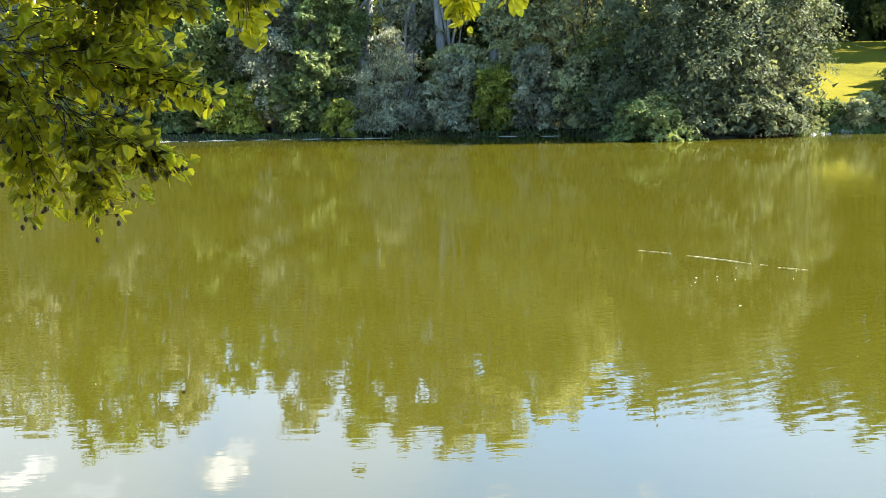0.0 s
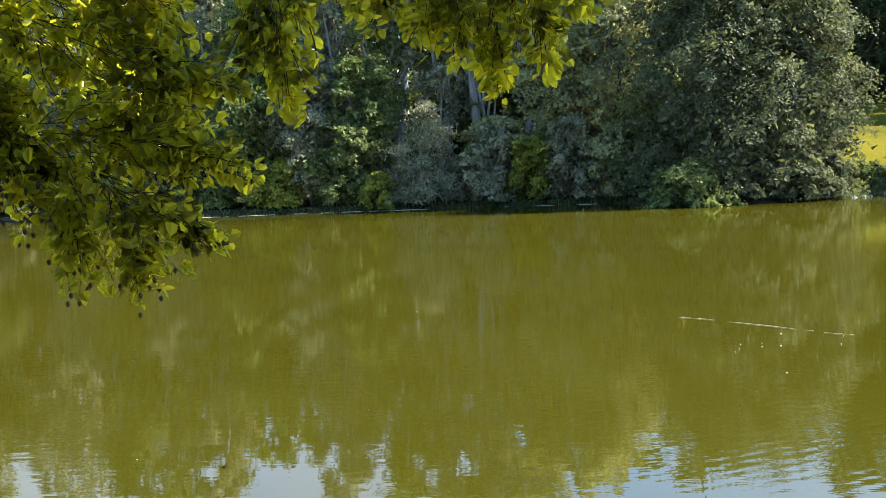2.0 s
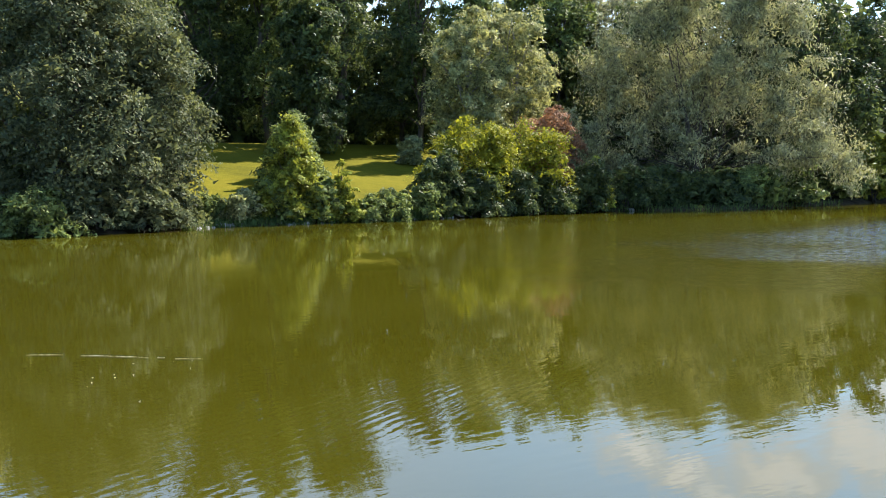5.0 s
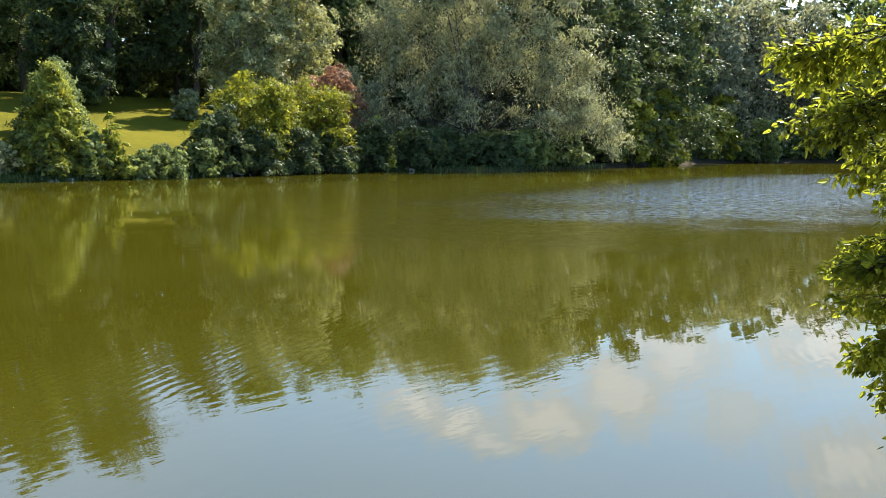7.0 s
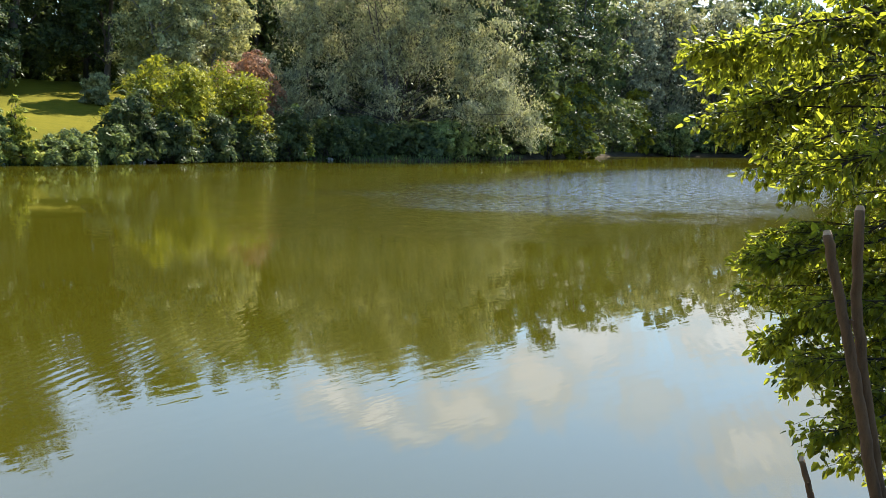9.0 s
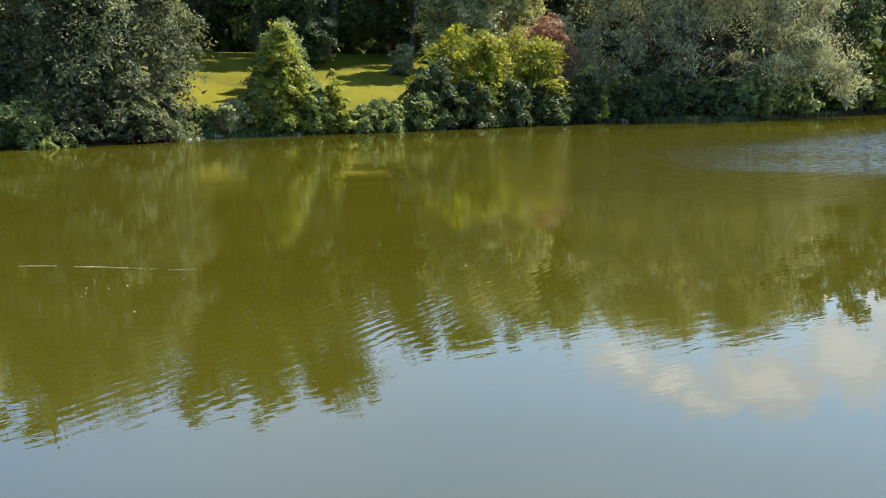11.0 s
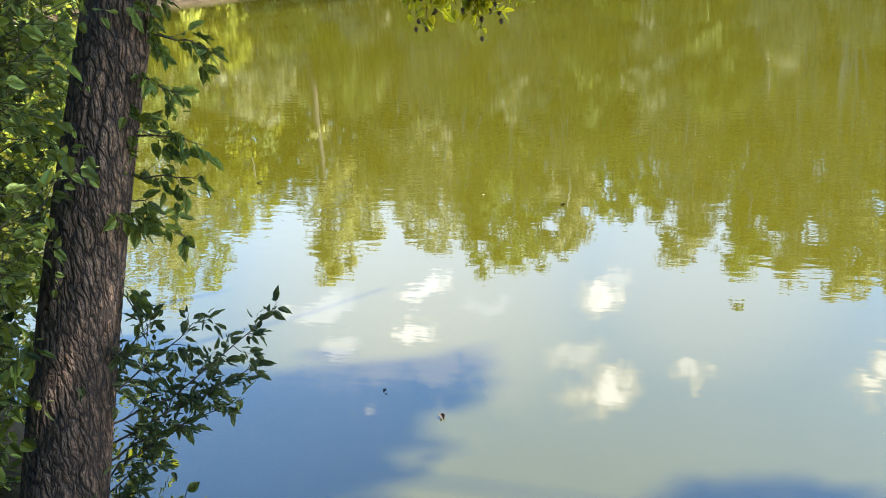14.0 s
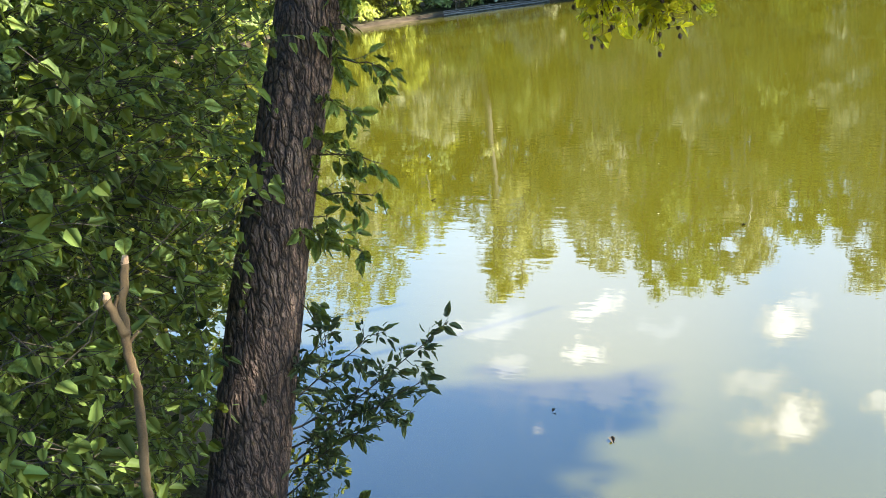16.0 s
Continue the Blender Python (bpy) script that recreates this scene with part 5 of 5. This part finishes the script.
shoots("low arching shoots with narrow dark leaves over the water", (-2.3, 2.0, 0.1), [
    ((-48.5, -25.0, 3.0), (-36.2, -20.2, 2.9), -0.06), ((-48.5, -24.0, 3.0), (-40.5, -20.0, 2.9), 0.04), ((-48.0, -22.5, 3.0), (-43.4, -19.6, 2.9), 0.05), ((-48.5, -26.0, 3.0), (-37.9, -23.3, 2.9), 0.0), ((-49.0, -27.0, 3.0), (-39.4, -25.2, 2.9), 0.04),
    ((-49.5, -28.0, 3.0), (-42.4, -25.6, 2.9), 0.04), ((-50.0, -29.0, 3.0), (-45.0, -27.4, 2.9), 0.05), ((-50.0, -30.0, 3.0), (-46.6, -29.0, 2.9), 0.05), ((-49.0, -22.5, 3.0), (-45.6, -21.0, 2.9), 0.03)],
    0.046, 0.5, LEAF_DARK, 54, 0.25, leaves=8, every=0.034)


# the hazel-like tree on the other side
def hazel_tree():
    """A young tree whose branches reach out in drooping layers over the water."""
    rng = np.random.default_rng(61)
    base = Vector((5.4, 0.35, 0.45))
    root = thing("hazel_tree", *base, "sunlit young tree with yellow-green oval leaves", "tree")
    trunk = bent((0, 0, -0.2), (0.1, 0.2, 3.6), rng, 8, 0.03)
    v, f = tube(trunk, [0.06 * (1 - 0.09 * i) for i in range(9)], 10)
    mesh_object("trunk", v, f, BARK_TWIG, root, smooth=True)
    paths, spots, ways = [], [], []
    for k in range(88):
        el = -20.0 + 31.0 * (k + rng.uniform(0, 1)) / 88
        az = float(np.interp(el, [-22, -17.4, -14.3, -10.8, -6.4, -2.4, 0.9, 5.5, 7.7, 14], [82, 78.5, 75, 72.9, 72.8, 73.2, 70.0, 68.2, 75, 79])) + abs(rng.normal(0, 4.6)) + 1.2
        d = rng.uniform(3.7, 5.0)
        tip = polar(az, el, d) - base
        start = polar(min(az + rng.uniform(6, 10), 91), el + rng.uniform(0.5, 3.5), d + rng.uniform(-0.2, 0.5)) - base
        line = bent(start, tip, rng, 6, 0.05)
        joint = trunk[min(8, max(1, int((start.z - 0.2) / 0.45)))]
        v, f = tube([joint] + line, [0.008] + [0.006 * (1 - 0.12 * i) for i in range(7)], 5)
        mesh_object("branch", v, f, BARK_TWIG, root, smooth=True)
        ahead = (tip - start).normalized()
        for n in range(32):
            f = rng.uniform(0, 1) ** 0.6
            i = min(5, int(f * 6))
            p = line[i].lerp(line[i + 1], f * 6 - i)
            spread = 0.035 + 0.10 * (1 - f)
            off = Vector((rng.normal(0, spread), rng.normal(0, spread), rng.normal(-0.01, spread * 0.8)))
            q, s, w = spray(p, p + off + ahead * 0.09 + Vector((0, 0, -0.02)), 11, rng, 0.035, 0.35)
            paths.append(q)
            spots.extend(s)
            ways.extend(w)
    sprays_mesh(root, paths, BARK_TWIG, 0.002)
    place_leaves(root, spots, ways, 0.035, 0.86, LEAF_HAZEL, rng, 300, flat=0.45, near=polar(71, 2, 3.6) - base)


hazel_tree()


def stick(name, points, radius, label, cut=True, wood=BARK_STEM):
    rng = np.random.default_rng(int(abs(points[0][0]) * 100))
    base = Vector(points[-1])
    root = thing(name, *base, label, "stem")
    line = []
    for a, b in zip(points[::-1], points[::-1][1:]):
        a, b = Vector(a), Vector(b)
        line += [a.lerp(b, k / 6) + Vector(rng.normal(0, 0.0018, 3)) for k in range(6)]
    line.append(Vector(points[0]))
    line = [p - base for p in line]
    v, f = tube(line, [radius * (1.25 - 0.3 * i / len(line) + 0.04 * math.sin(i * 2.1)) for i in range(len(line))], 12)
    mesh_object("stem", v, f, wood, root, smooth=True)
    ahead = (line[-1] - line[-2]).normalized()
    if cut:
        v, f = tube([line[-1] - ahead * 0.004, line[-1] + ahead * 0.012 + Vector((0.006, 0, 0))], [radius * 0.96, radius * 0.7], 12)
        mesh_object("cut_end", v, f, CUT_WOOD, root, "pale freshly cut end")
    for k in (len(line) // 3, 2 * len(line) // 3):
        p = line[k]
        v, f = tube([p, p + Vector((rng.normal(0, 0.02), rng.normal(0, 0.02), 0.03))], [radius * 0.45, radius * 0.35], 8)
        mesh_object("stub", v, f, wood, root)
    return root


stick("cut_stem", [polar(77.9, -5.0, 3.2), polar(78.4, -7.0, 3.2), polar(79.6, -11.8, 3.2), polar(80.4, -14.9, 3.2), polar(81.5, -19.4, 3.2), polar(82.6, -28, 3.15)], 0.0165, "brown cut stem with a split pale end")
stick("cut_stem", [polar(79.5, -3.5, 3.25), polar(79.7, -9.2, 3.25), polar(80.6, -14, 3.25), polar(81.9, -20, 3.25), polar(82.8, -28, 3.2)], 0.0170, "brown upright cut stem beside another")
stick("cut_stem", [polar(77.4, -18.0, 3.1), polar(78.2, -20.2, 3.1), polar(80.4, -28, 3.1)], 0.010, "short dark cut stub")
stick("cut_stem", [polar(-55.4, -12.7, 2.0, 1.96), polar(-56.1, -15.4, 2.0, 1.96), polar(-56.4, -17.6, 2.0, 1.96), polar(-56.4, -20.3, 2.0, 1.96), polar(-57.0, -24.1, 2.0, 1.96), polar(-57.4, -27.3, 2.0, 1.96), polar(-58.4, -37, 1.95, 1.96)], 0.0092, "pale brown pruned stem with a forked top", wood=BARK_STICK)
stick("cut_stem", [polar(-56.9, -14.6, 2.0, 1.96), polar(-56.3, -17.0, 2.0, 1.96)], 0.0092, "short pruned side stem", wood=BARK_STICK)


def sprig(az, el, d, tall, leaves, seed, material, label):
    rng = np.random.default_rng(seed)
    tip = polar(az, el, d, 1.96)
    foot = Vector((tip.x, tip.y - 0.05, tip.z - tall))
    root = thing("sprig", *foot, label, "plant", "bank sprigs")
    p, s, w = spray((0, 0, 0), tip - foot, leaves, rng, 0.03, -0.2)
    v, f = tube(p, [0.0016] * len(p), 5)
    mesh_object("stem", v, f, BARK_TWIG, root)
    place_leaves(root, [q for q in s if q.z > tall * 0.55], [a for a, q in zip(w, s) if q.z > tall * 0.55], 0.046, 0.8, material, rng, 40)


sprig(24.2, -30.3, 2.4, 0.40, 24, 1, LEAF_HAZEL, "young shoot with yellow-green leaves on the bank")
sprig(26.8, -29.2, 2.4, 0.42, 24, 2, LEAF_HAZEL, "young shoot with yellow-green leaves on the bank")
sprig(-42.0, -31.0, 2.6, 0.35, 14, 4, LEAF_HAZEL, "small leafy shoot at the water's edge")
sprig(-44.0, -29.4, 2.6, 0.40, 5, 5, LEAF_SHRUB, "thin dark stalk at the water's edge")


def floating_leaf(x, y, size, seed):
    rng = np.random.default_rng(seed)
    shape = LEAF_SHAPE * np.array([0.8, 1, 2.5]) * size
    ob = mesh_object("floating_leaf", shape * 0.7, LEAF_FACES, BARK_TWIG)
    ob.location, ob.rotation_euler = (x, y, 0.012), (0, 0, rng.uniform(0, 6))
    return tagged(ob, "dark curled leaf floating on the pond", "leaf", "floating litter")


for i, (x, y, s) in enumerate(((-1.62, 3.28, 0.055), (-1.98, 3.45, 0.035), (-5.2, 7.2, 0.10), (-2.0, 6.6, 0.08), (-1.2, 6.7, 0.05))):
    floating_leaf(x, y, s, i)
